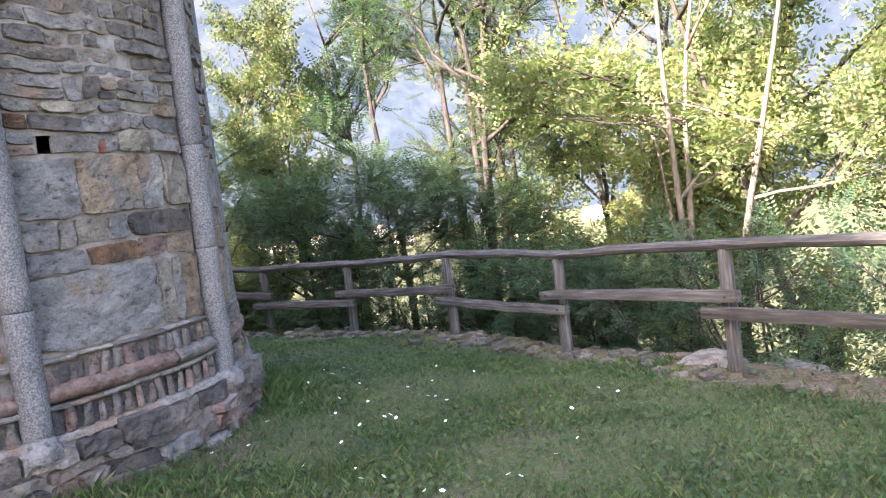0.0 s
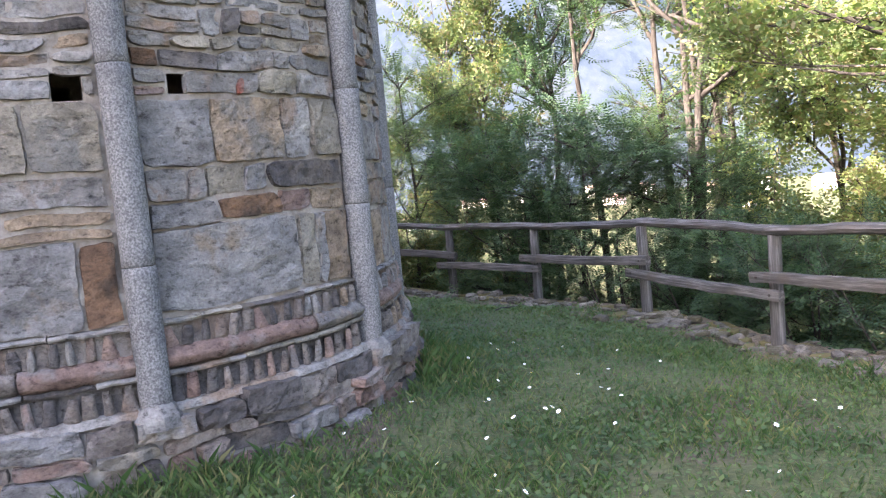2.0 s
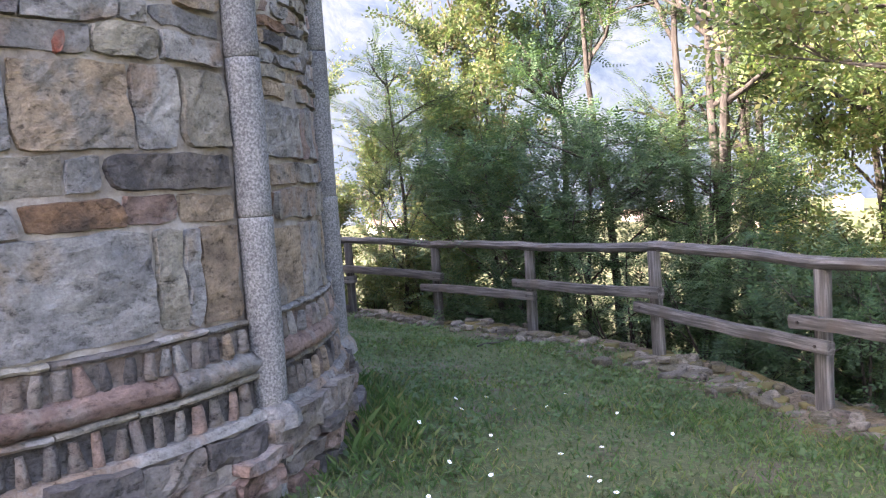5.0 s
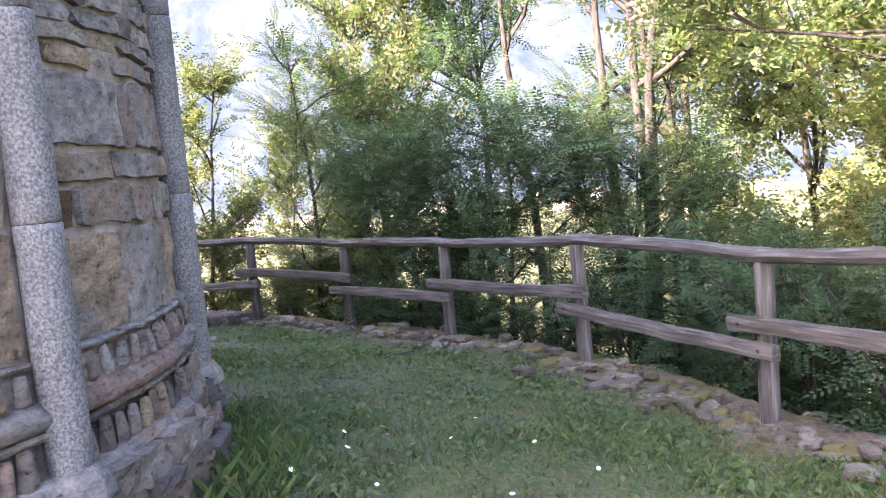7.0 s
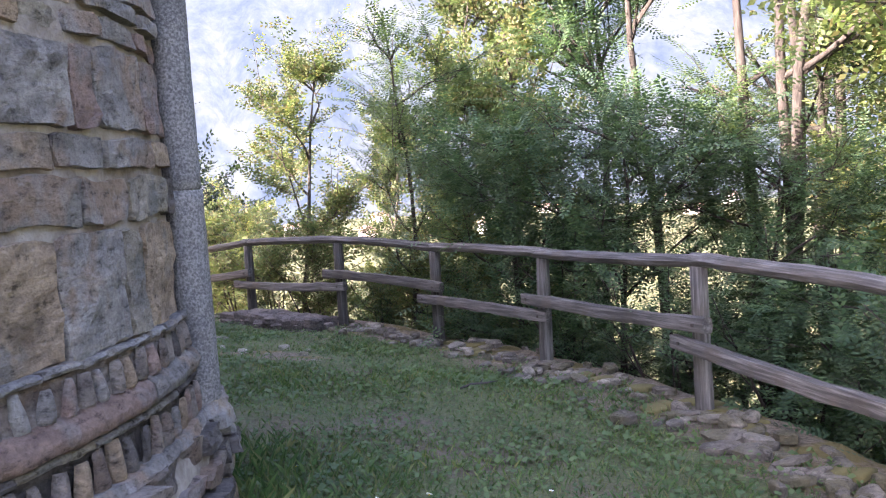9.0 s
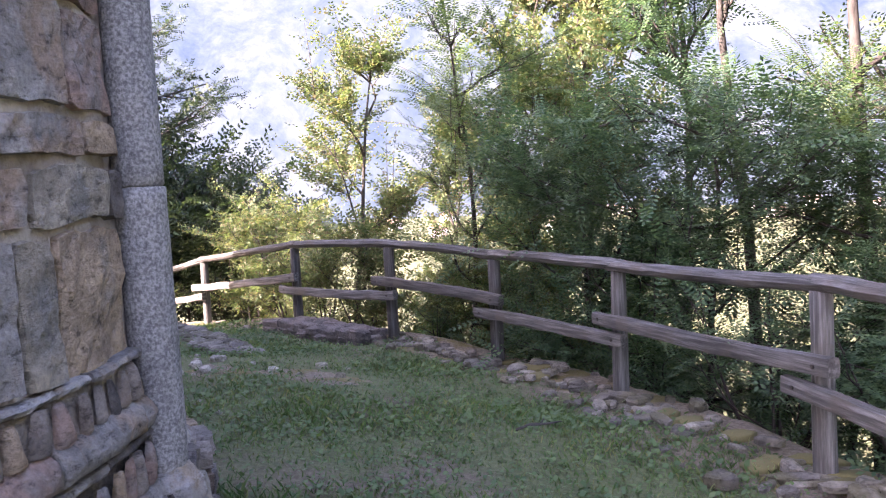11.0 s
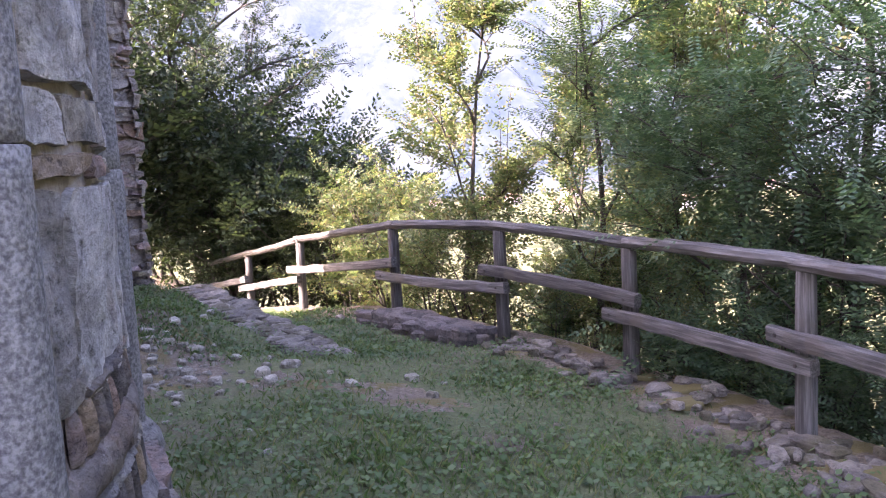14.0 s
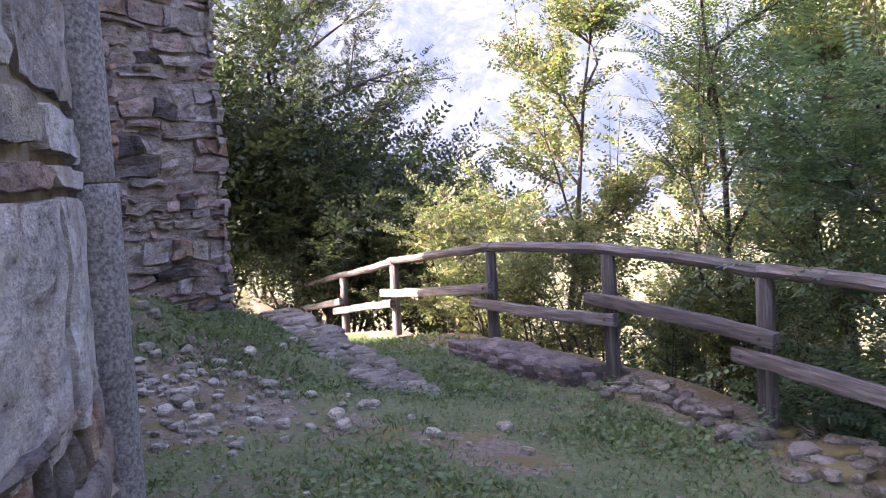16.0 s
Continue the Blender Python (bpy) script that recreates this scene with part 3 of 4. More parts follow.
def dentil_mesh(name, mat_, h, rnd):
    """A stubby tapered baluster of the moulding, in its own axes: x out of the wall."""
    vs, fs = [], []
    k0, k1 = rnd.uniform(.85, 1.25), rnd.uniform(.7, 1.15)
    rows = ((0, .032 * k0, .028), (.12, .031 * k0, .035), (.45, .028, .034), (.8, .025 * k1, .029), (1, .021 * k1, .020))
    for f, w, d in rows:
        for k in range(7):
            a = -math.pi / 2 + math.pi * k / 6
            vs.append((d * math.cos(a) + rnd.uniform(-.002, .002), w * math.sin(a), h * f))
    for i in range(len(rows) - 1):
        for k in range(6):
            a = i * 7 + k
            fs.append((a, a + 1, a + 8, a + 7))
    fs.append(tuple(range((len(rows) - 1) * 7, len(rows) * 7)))
    return mesh_from(name, vs, fs, mat_, True)


def build_mouldings():
    rnd = random.Random(3)
    base = thing("trim_base_moulding", "weathered base moulding with rolls and small balusters", "stone moulding", kind="structure")
    kinds = ("foot", "dark", "pink", "foot", "dark", "tan", "foot", "grey")
    upper = [dentil_mesh("dentil", STONES[k], 0.115, rnd) for k in kinds]
    lower = [dentil_mesh("dentil", STONES[k], 0.135, rnd) for k in kinds]

    def plates(lo, hi, profile, z):
        """Thin broken slates in a row, each set in or out a little."""
        a = lo
        while a < hi - .3:
            a1 = min(hi, a + rnd.uniform(4, 11))
            if hi - a1 < 2.5:
                a1 = hi
            out, up = rnd.uniform(-.012, .012), rnd.uniform(-.004, .005)
            prof = [(r + (out if r > 2.3 else 0), q + up) for r, q in profile]
            part("ledge", sweep(a + .08, a1 - .08, prof, STONES[rnd.choice(("dark", "grey", "grey", "bluegrey", "beige"))], "ledge", rnd, 0.011, .7), base)
            a = a1

    for b in range(6):
        lo, hi = COLS[b] + 1.7, COLS[b + 1] - 1.7
        ledge = [(2.28, 1.190), (2.370, 1.188), (2.377, 1.200), (2.366, 1.211), (2.28, 1.214)]
        plates(lo, hi, ledge, 1.19)
        roll = [(2.342 + (.066 + .006 * math.sin(3 * t + b)) * math.cos(t), 1.015 + .058 * math.sin(t)) for t in [2 * math.pi * q / 10 for q in range(10)]]
        m = lo + (hi - lo) * rnd.uniform(.3, .7)
        for (a0, a1), kk in zip(((lo, m - .12), (m + .12, hi)), rnd.sample(("foot", "pink", "foot", "grey"), 2)):
            me = sweep(a0, a1, roll, STONES[kk], "roll", rnd, 0.011, .8)
            me.shade_smooth()
            part("roll", me, base)
        thin = [(2.28, .938), (2.388, .936), (2.396, .948), (2.384, .960), (2.28, .962)]
        plates(lo, hi, thin, .94)
        for z, row, off in ((1.068, upper, .015), (.80, lower, .03)):
            a = lo + 1.1
            while a < hi - .8:
                ob = part("dentil", rnd.choice(row), base)
                ob.matrix_basis = Matrix.Translation(on_wall(a, z + rnd.uniform(-.004, .004), RW + off)) @ pose(0, 0, 0, rnd.uniform(-9, 9), rnd.uniform(-5, 5), a + rnd.uniform(-16, 16)) @ Matrix.Diagonal((rnd.uniform(.6, 1.1), rnd.uniform(.7, 1.25), rnd.uniform(.82, 1.0), 1))
                a += rnd.uniform(1.75, 2.4)
        # Brown-dark stone; its tone also carries the shade between the balusters.
        for z0, z1, kk in ((.80, .937, STONES["dark"]), (1.06, 1.182, STONES["foot"])):
            back = [(2.30, z0), (2.362, z0), (2.352, z0 + .05), (2.344, z1), (2.30, z1)]
            part("backing", sweep(lo, hi, back, kk, "backing", rnd, 0.006), base)
        bed = [(2.28, .76), (2.43, .765), (2.41, .80), (2.28, .81)]
        part("bed", sweep(lo, hi, bed, STONES["grey"], "bed", rnd, 0.01), base)


build_mouldings()


def build_column(deg, joints):
    col = thing("column", "slender round grey granite half column against the wall", "column", on_wall(deg, .775, 2.39), "granite half columns of the apse")
    col.rotation_euler = (0, 0, radians(deg))
    rnd = random.Random(int(deg * 10))
    zs = [0.02] + [j - .775 for j in joints] + [3.4]
    for q, (z0, z1) in enumerate(zip(zs, zs[1:])):
        r = 0.079 - 0.0012 * q
        n = max(6, int((z1 - z0) / .05))
        hs = [z0 + .001, z0 + .006] + [z0 + .006 + (z1 - z0 - .012) * i / n for i in range(1, n)] + [z1 - .006, z1 - .001]
        ox, oy = rnd.uniform(-.003, .003), rnd.uniform(-.003, .003)
        pts = [(ox + .003 * noise.noise(Vector((z * 2, deg, 0))), oy + .003 * noise.noise(Vector((z * 2, deg, 5))), z) for z in hs]
        rad = [r * (1 + .02 * noise.noise(Vector((z * 9, deg, 9)))) - (.005 if i in (0, len(hs) - 1) else 0) for i, z in enumerate(hs)]
        v, f = tube(pts, rad, 24, 0.012, rnd)
        f = f[:-2]
        part("shaft", mesh_from("shaft", v, f, M_GRANITE, True), col)
    v, f = tube([(0.015, 0, -.075), (0.012, 0, -.02), (0.005, 0, .005), (0, 0, .035)], [.125, .118, .10, .083], 8, 0.05, rnd)
    part("base", mesh_from("base", v, f, STONES["bluegrey"], False), col, "worn block base of blue-grey stone")


for deg, joints in zip(COLS[1:], ((1.45, 2.3), (1.49, 2.45), (1.655, 2.35), (1.705, 2.6), (1.665, 2.6), (1.6, 2.5))):
    build_column(deg, joints)


# ---- the old pier and an unseen church body added to shade the lawn ----
def rubble_face(o, ux, top, width, normal, rnd, keep):
    """Uneven rubble stones over a flat face; keep() takes each stone's vertices and faces."""
    def warp(x, z):
        return (x + .07 * noise.noise(Vector((x * 3, z * 6, 3.3))), z + .055 * noise.noise(Vector((x * 2.2 + normal.x * 9, z * 1.6, 0))) + .035 * noise.noise(Vector((x * 7, z * 5, 2))))

    z = 0.0
    while z < top:
        h = rnd.choice((.05, .065, .08, .1, .13, .17))
        u = -rnd.uniform(0, .2)
        while u < width:
            u2 = min(u + rnd.choice((.1, .16, .22, .3, .42)) * rnd.uniform(.8, 1.2), width + rnd.uniform(-.01, .05))
            ua = max(u, rnd.uniform(-.05, .0))
            if u2 - ua > .05:
                hh = h * (rnd.uniform(.94, 1.04))
                pr = rnd.uniform(-.01, .05)
                off = Vector((rnd.uniform(0, 50), rnd.uniform(0, 50), 0))
                g = .004
                xs = [ua + g, ua + g + .012] + [ua + (u2 - ua) * i / 3 for i in (1, 2)] + [u2 - g - .012, u2 - g]
                zz = [z + g, z + g + .01, z + hh * .5, z + hh - g - .01, z + hh - g]
                vs, fs, m = [], [], len(zz)
                for i, x in enumerate(xs):
                    for j, y in enumerate(zz):
                        edge = i in (0, len(xs) - 1) or j in (0, m - 1)
                        n1 = noise.noise(Vector((x * 9, y * 12, 0)) + off)
                        d = -.05 if edge else pr + .045 * n1
                        wx, wz = warp(x, y)
                        vs.append(o + ux * wx + Vector((0, 0, wz)) + normal * d)
                fs = [(i * m + j, (i + 1) * m + j, (i + 1) * m + j + 1, i * m + j + 1) for i in range(len(xs) - 1) for j in range(m - 1)]
                keep(vs, fs)
            u = u2
        z += h


def build_pier():
    rnd = random.Random(11)
    x0, x1, y0, y1, zb, zt = -8.4, -5.80, 8.33, 9.48, 0.2, 4.3
    pier = thing("wall_pier", "rough rubble masonry pier of brown and grey stones", "stone pier", kind="structure")
    part("core", box_mesh("core", (x0, y0 + .03, zb - .6), (x1 - .03, y1 - .03, zt), M_PIER), pier)
    for name, o, ux, w, nrm in (("front_face", (x1 - .03, y0, zb), (0, 1, 0), y1 - y0, (1, 0, 0)),
                                ("inner_face", (x0, y0 + .03, zb), (1, 0, 0), x1 - x0, (0, -1, 0)),
                                ("outer_face", (x1, y1 - .03, zb), (-1, 0, 0), x1 - x0, (0, 1, 0))):
        all_v, all_f = [], []

        def keep(v, f):
            if name == "front_face" or (name == "inner_face" and v[0].x > -6.9):
                kind = rnd.choices(("grey", "pink", "beige", "dark", "tan"), (6, 5, 3.5, 2, 1.2))[0]
                part("stone", mesh_from("stone", v, f, PIER[kind]), pier)
            else:
                k = len(all_v)
                all_v.extend(v)
                all_f.extend(tuple(i + k for i in q) for q in f)

        rubble_face(Vector(o), Vector(ux), 4.0, w, Vector(nrm), rnd, keep)
        if all_v:
            part(name, mesh_from(name, all_v, all_f, M_PIER), pier, "uneven rubble stones with open joints")["kind"] = "stuff"
    # Nave, choir and roofs are unseen; sized to keep sun off the lawn.
    nave = thing("wall_nave_sun_block", "unseen tall plain wall of the church body, added to shade the lawn", "church wall", kind="structure")
    part("wall", box_mesh("wall", (-9.4, -12, -.6), (-7.2, 7.2, 7.4), M_PIER), nave)
    part("roof", mesh_from("roof", [(-9.6, -12.4, 7.3), (-7.0, -12.4, 7.3), (-9.6, -1.6, 9.0), (-7.0, -1.6, 9.0), (-9.6, 7.4, 7.3), (-7.0, 7.4, 7.3)],
                           [(0, 1, 3, 2), (2, 3, 5, 4), (0, 2, 4), (1, 5, 3), (0, 4, 5, 1)], STONES["dark"]), nave)
    cap = [on_wall(-180 + 10 * i, 5.3, 2.5) for i in range(36)] + [on_wall(0, 6.2, 0)]
    part("apse_roof", mesh_from("apse_roof", cap, [(i, (i + 1) % 36, 36) for i in range(36)] + [tuple(range(36))[::-1]], STONES["dark"]), nave)
    part("choir", box_mesh("choir", (-7.3, 1.2, -.6), (-4.6, 5.8, 5.6), M_PIER), nave)


build_pier()


# ---- fence ----
def build_fence():
    rnd = random.Random(5)
    fence = thing("fence", "weathered grey wooden post and rail fence along the terrace edge", "fence", kind="structure")
    P = [Vector(p) for p in POSTS]
    for p in P:
        h = 1.0
        lean = (rnd.uniform(-.015, .015), rnd.uniform(-.015, .015))
        pts = [(lean[0] * q, lean[1] * q, -.35 + (h + .30) * q) for q in (0, .3, .55, .8, 1)]
        v, f = tube(pts, [.062, .06, .058, .056, .055], 10, 0.05, rnd)
        ob = part("post", mesh_from("post", v, f, M_POST, True), fence)
        ob.location = p

    def rail(a, b, rad, squash, name, sides=9, square=False):
        d = b - a
        n = 10
        bend = rnd.uniform(-.025, .025)
        side = rnd.uniform(-.015, .015)
        pts = [(d.length * i / n, side * math.sin(math.pi * i / n) + rnd.uniform(-.004, .004),
                bend * math.sin(math.pi * i / n) + rnd.uniform(-.006, .006)) for i in range(n + 1)]
        v, f = tube(pts, [rad * (1 + rnd.uniform(-.06, .06)) for _ in pts], sides, 0.045, rnd, squash, square)
        ob = part(name, mesh_from(name, v, f, M_WOOD, False), fence)
        ob.matrix_basis = Matrix.Translation(a) @ d.to_track_quat("X", "Z").to_matrix().to_4x4()
        return ob

    for i, (a, b) in enumerate(zip(P, P[1:])):
        d = (b - a).normalized()
        inner = Vector((d.y, -d.x, 0)).normalized()
        up = Vector((0, 0, 1))
        rail(a + up * .985 - d * .07, b + up * .985 + d * .07, .062, .72, "top_rail")
        over = (i % 2 == 0)
        h = .60 if over else .465
        lap = .17
        r = rail(a + up * h + inner * .10 - d * lap, b + up * h + inner * .10 + d * lap, .034, 1.4, "lower_rail", 16, True)
        for end in (0.1, d.dot(b - a) + lap * 2 - .1):
            v, f = tube([(0, 0, 0), (0, .012, 0)], [.012, .010], 6)
            bolt = part("bolt", mesh_from("bolt", v, f, M_BARK_DARK), r)
            bolt.location = (end, -.042, 0)


build_fence()


# ---- stones at the terrace edge and the low ruined wall ----
def flat_stone(rnd, sx, sy, sz):
    """A flat field stone with a broken outline."""
    n = rnd.randint(7, 9)
    out = []
    for k in range(n):
        a = 2 * math.pi * k / n + rnd.uniform(-.25, .25)
        r = rnd.uniform(.75, 1.1)
        out.append((sx * r * math.cos(a), sy * r * math.sin(a)))
    vs = [(x, y, -sz) for x, y in out] + [(x * 1.03, y * 1.03, sz * rnd.uniform(.35, .7)) for x, y in out]
    vs += [(x * .8, y * .8, sz * rnd.uniform(.8, 1.1)) for x, y in out] + [(0, 0, sz * rnd.uniform(.9, 1.2))]
    fs = []
    for k in range(n):
        j = (k + 1) % n
        fs += [(k, j, n + j, n + k), (n + k, n + j, 2 * n + j, 2 * n + k), (2 * n + k, 2 * n + j, 3 * n)]
    return vs, fs


def build_edging():
    rnd = random.Random(21)
    edge = thing("trim_edging", "loose flat grey stones bedded along the fence foot", "stone edging", kind="structure")
    shapes = []
    for _ in range(16):
        v, f = flat_stone(rnd, rnd.uniform(.05, .12), rnd.uniform(.035, .075), rnd.uniform(.014, .032))
        shapes.append(mesh_from("flat_stone", v, f, M_EDGE, False))
    P = [Vector(p) for p in POSTS[2:]]
    for i, (a, b) in enumerate(zip(P, P[1:])):
        d = b - a
        inner = Vector((d.y, -d.x, 0)).normalized()
        per = {0: 8, 1: 32, 2: 42, 3: 44, 4: 54, 5: 64, 6: 40, 7: 10}.get(i, 2)
        for _ in range(per):
            q = a + d * rnd.random() + inner * (rnd.gauss(.12, .16) if i > 1 else rnd.gauss(.15, .12))
            lift = rnd.choice((-.012, -.006, 0, .02, .035)) + (.03 if i in (1,) else 0)
            ob = part("flat_stone", rnd.choice(shapes), edge)
            ob.matrix_basis = pose(q.x, q.y, gz(q.x, q.y) + .008 + lift, rnd.uniform(-9, 9), rnd.uniform(-9, 9), rnd.uniform(0, 360)) @ Matrix.Diagonal((*[rnd.uniform(.6, 1.35)] * 2, rnd.uniform(.8, 1.3), 1))
        for _ in range({3: 5, 4: 9, 5: 9, 6: 5}.get(i, 0)):
            q = a + d * rnd.random() + inner * rnd.gauss(.02, .1)
            v, f = flat_stone(rnd, rnd.uniform(.08, .2), rnd.uniform(.06, .12), .02)
            ob = part("moss_cushion", mesh_from("moss_cushion", v, f, M_MOSS, True), edge, "ochre cushion of dry moss")
            ob.matrix_basis = pose(q.x, q.y, gz(q.x, q.y) + .012, rnd.uniform(-6, 6), rnd.uniform(-6, 6), rnd.uniform(0, 360))


build_edging()


def build_ruin():
    rnd = random.Random(31)
    ruin = thing("wall_ruin", "low ruined wall footing of flat grey stones", "low wall", kind="structure")
    shapes = []
    for _ in range(12):
        v, f = flat_stone(rnd, rnd.uniform(.12, .2), rnd.uniform(.09, .15), rnd.uniform(.035, .06))
        shapes.append(mesh_from("coping_stone", v, f, M_EDGE, False))
    a, b = Vector((-3.25, 8.92, .05)), Vector((-6.3, 10.55, .30))
    d = b - a
    side = Vector((-d.y, d.x, 0)).normalized()
    for k in range(30):
        f = (k + rnd.uniform(-.2, .2)) / 29
        for row in (-.06, .13):
            for lev in (0, 1):
                q = a + d * f + side * (row + rnd.uniform(-.04, .04))
                ob = part("coping_stone", rnd.choice(shapes), ruin)
                ob.matrix_basis = pose(q.x, q.y, a.z + d.z * f + lev * .075 - .03 + rnd.uniform(-.012, .012) + (.0 if f > .06 else -.04), rnd.uniform(-6, 6), rnd.uniform(-6, 6), math.degrees(math.atan2(d.y, d.x)) + rnd.uniform(-25, 25))
    # a second stub of dry stone under the fence between the two far posts
    dark_shapes = []
    for _ in range(8):
        v, f = flat_stone(rnd, rnd.uniform(.10, .2), rnd.uniform(.09, .15), rnd.uniform(.03, .05))
        dark_shapes.append(mesh_from("coping_stone", v, f, PIER["dark"], False))
    stub = thing("wall_stub", "short stub of dark dry stone walling by the fence", "low wall", kind="structure")
    a, b = Vector((-2.75, 9.95, .0)), Vector((-4.1, 10.65, .0))
    d = b - a
    for k in range(12):
        f = (k + rnd.uniform(-.2, .2)) / 11
        for lev in (0, 1, 2):
            for row in (0, .2):
                q = a + d * f + Vector((.46, .88, 0)) * (row + rnd.uniform(-.03, .03))
                ob = part("coping_stone", rnd.choice(dark_shapes), stub)
                ob.matrix_basis = pose(q.x, q.y, gz(q.x, q.y) + lev * .065 - .02, rnd.uniform(-7, 7), rnd.uniform(-7, 7), rnd.uniform(120, 185))
    # boulders by the fence
    for name, at, s, lab in (("boulder", (2.90, 3.66, .15), (.26, .2, .15), "pale rounded grey boulder beside a fence post"),
                             ("boulder", (3.5, 3.6, -.02), (.36, .2, .14), "long low pale rock under the fence")):
        bm = bmesh.new()
        bmesh.ops.create_icosphere(bm, subdivisions=4, radius=1)
        o = Vector((rnd.uniform(0, 40), 0, 0))
        for v in bm.verts:
            n1 = noise.fractal(v.co * 1.3 + o, 0.8, 2.0, 4)
            v.co *= 1 + .22 * n1
            v.co = Vector((v.co.x * s[0], v.co.y * s[1], v.co.z * s[2]))
        me = bpy.data.meshes.new(name)
        bm.to_mesh(me)
        me.materials.append(M_BOULDER)
        me.shade_smooth()
        ob = new(name, me)
        ob.location = at
        tagged(ob, lab, "rock")
    # scattered pale stones on the bare bank
    vs, fs = [], []
    for k in range(330):
        if rnd.random() < .9:
            x, y = rnd.gauss(-4.3, .55), rnd.gauss(7.55, .55)
        else:
            x, y = rnd.uniform(-4.6, -1.8), rnd.uniform(6.2, 8.5)
        if math.hypot(x - CX, y - CY) < 2.6:
            continue
        s = rnd.choice((.012, .016, .02, .026, .034, .046, .06))
        v, f = flat_stone(rnd, s, s * rnd.uniform(.7, 1), s * .55)
        m = pose(x, y, gz(x, y) + s * .2, rnd.uniform(-15, 15), rnd.uniform(-15, 15), rnd.uniform(0, 360))
        o = len(vs)
        vs += [m @ Vector(p) for p in v]
        fs += [tuple(i + o for i in q) for q in f]
    ob = new("loose_rubble", mesh_from("loose_rubble", vs, fs, M_PEBBLE))
    tagged(ob, "pale loose stones strewn on the bare bank", "rubble", kind="stuff")


build_ruin()


# ---- trees ----
def leaf_template(kind):
    """One spray of leaves along x: (leaves, 4, 3)."""
    out = []
    if kind == "pinnate":
        n, length, w, h = 7, .27, .046, .021
        for i in range(n):
            for s in (-1, 1):
                x = length * (i + 1) / (n + .5)
                d = Vector((.45, s, -.12)).normalized()
                p = Vector((x, 0, 0))
                side = Vector((d.y, -d.x, 0)).normalized() * h / 2
                out.append([p, p + d * w * .5 + side, p + d * w, p + d * w * .5 - side])
        p = Vector((length, 0, 0))
        out.append([p, p + Vector((w * .5, h / 2, 0)), p + Vector((w, 0, 0)), p + Vector((w * .5, -h / 2, 0))])
    else:
        n, length, w, h = 4, .22, .062, .034
        for i in range(n):
            for s in (-1, 1):
                x = length * (i + .6) / n
                d = Vector((.7, s, .25 if i % 2 else -.3)).normalized()
                p = Vector((x, 0, 0))
                side = Vector((d.y, -d.x, .35 * s)).normalized() * h / 2
                out.append([p, p + d * w * .45 + side, p + d * w, p + d * w * .45 - side])
    return np.array([[tuple(v) for v in q] for q in out])


TEMPLATES = {k: leaf_template(k) for k in ("pinnate", "simple")}


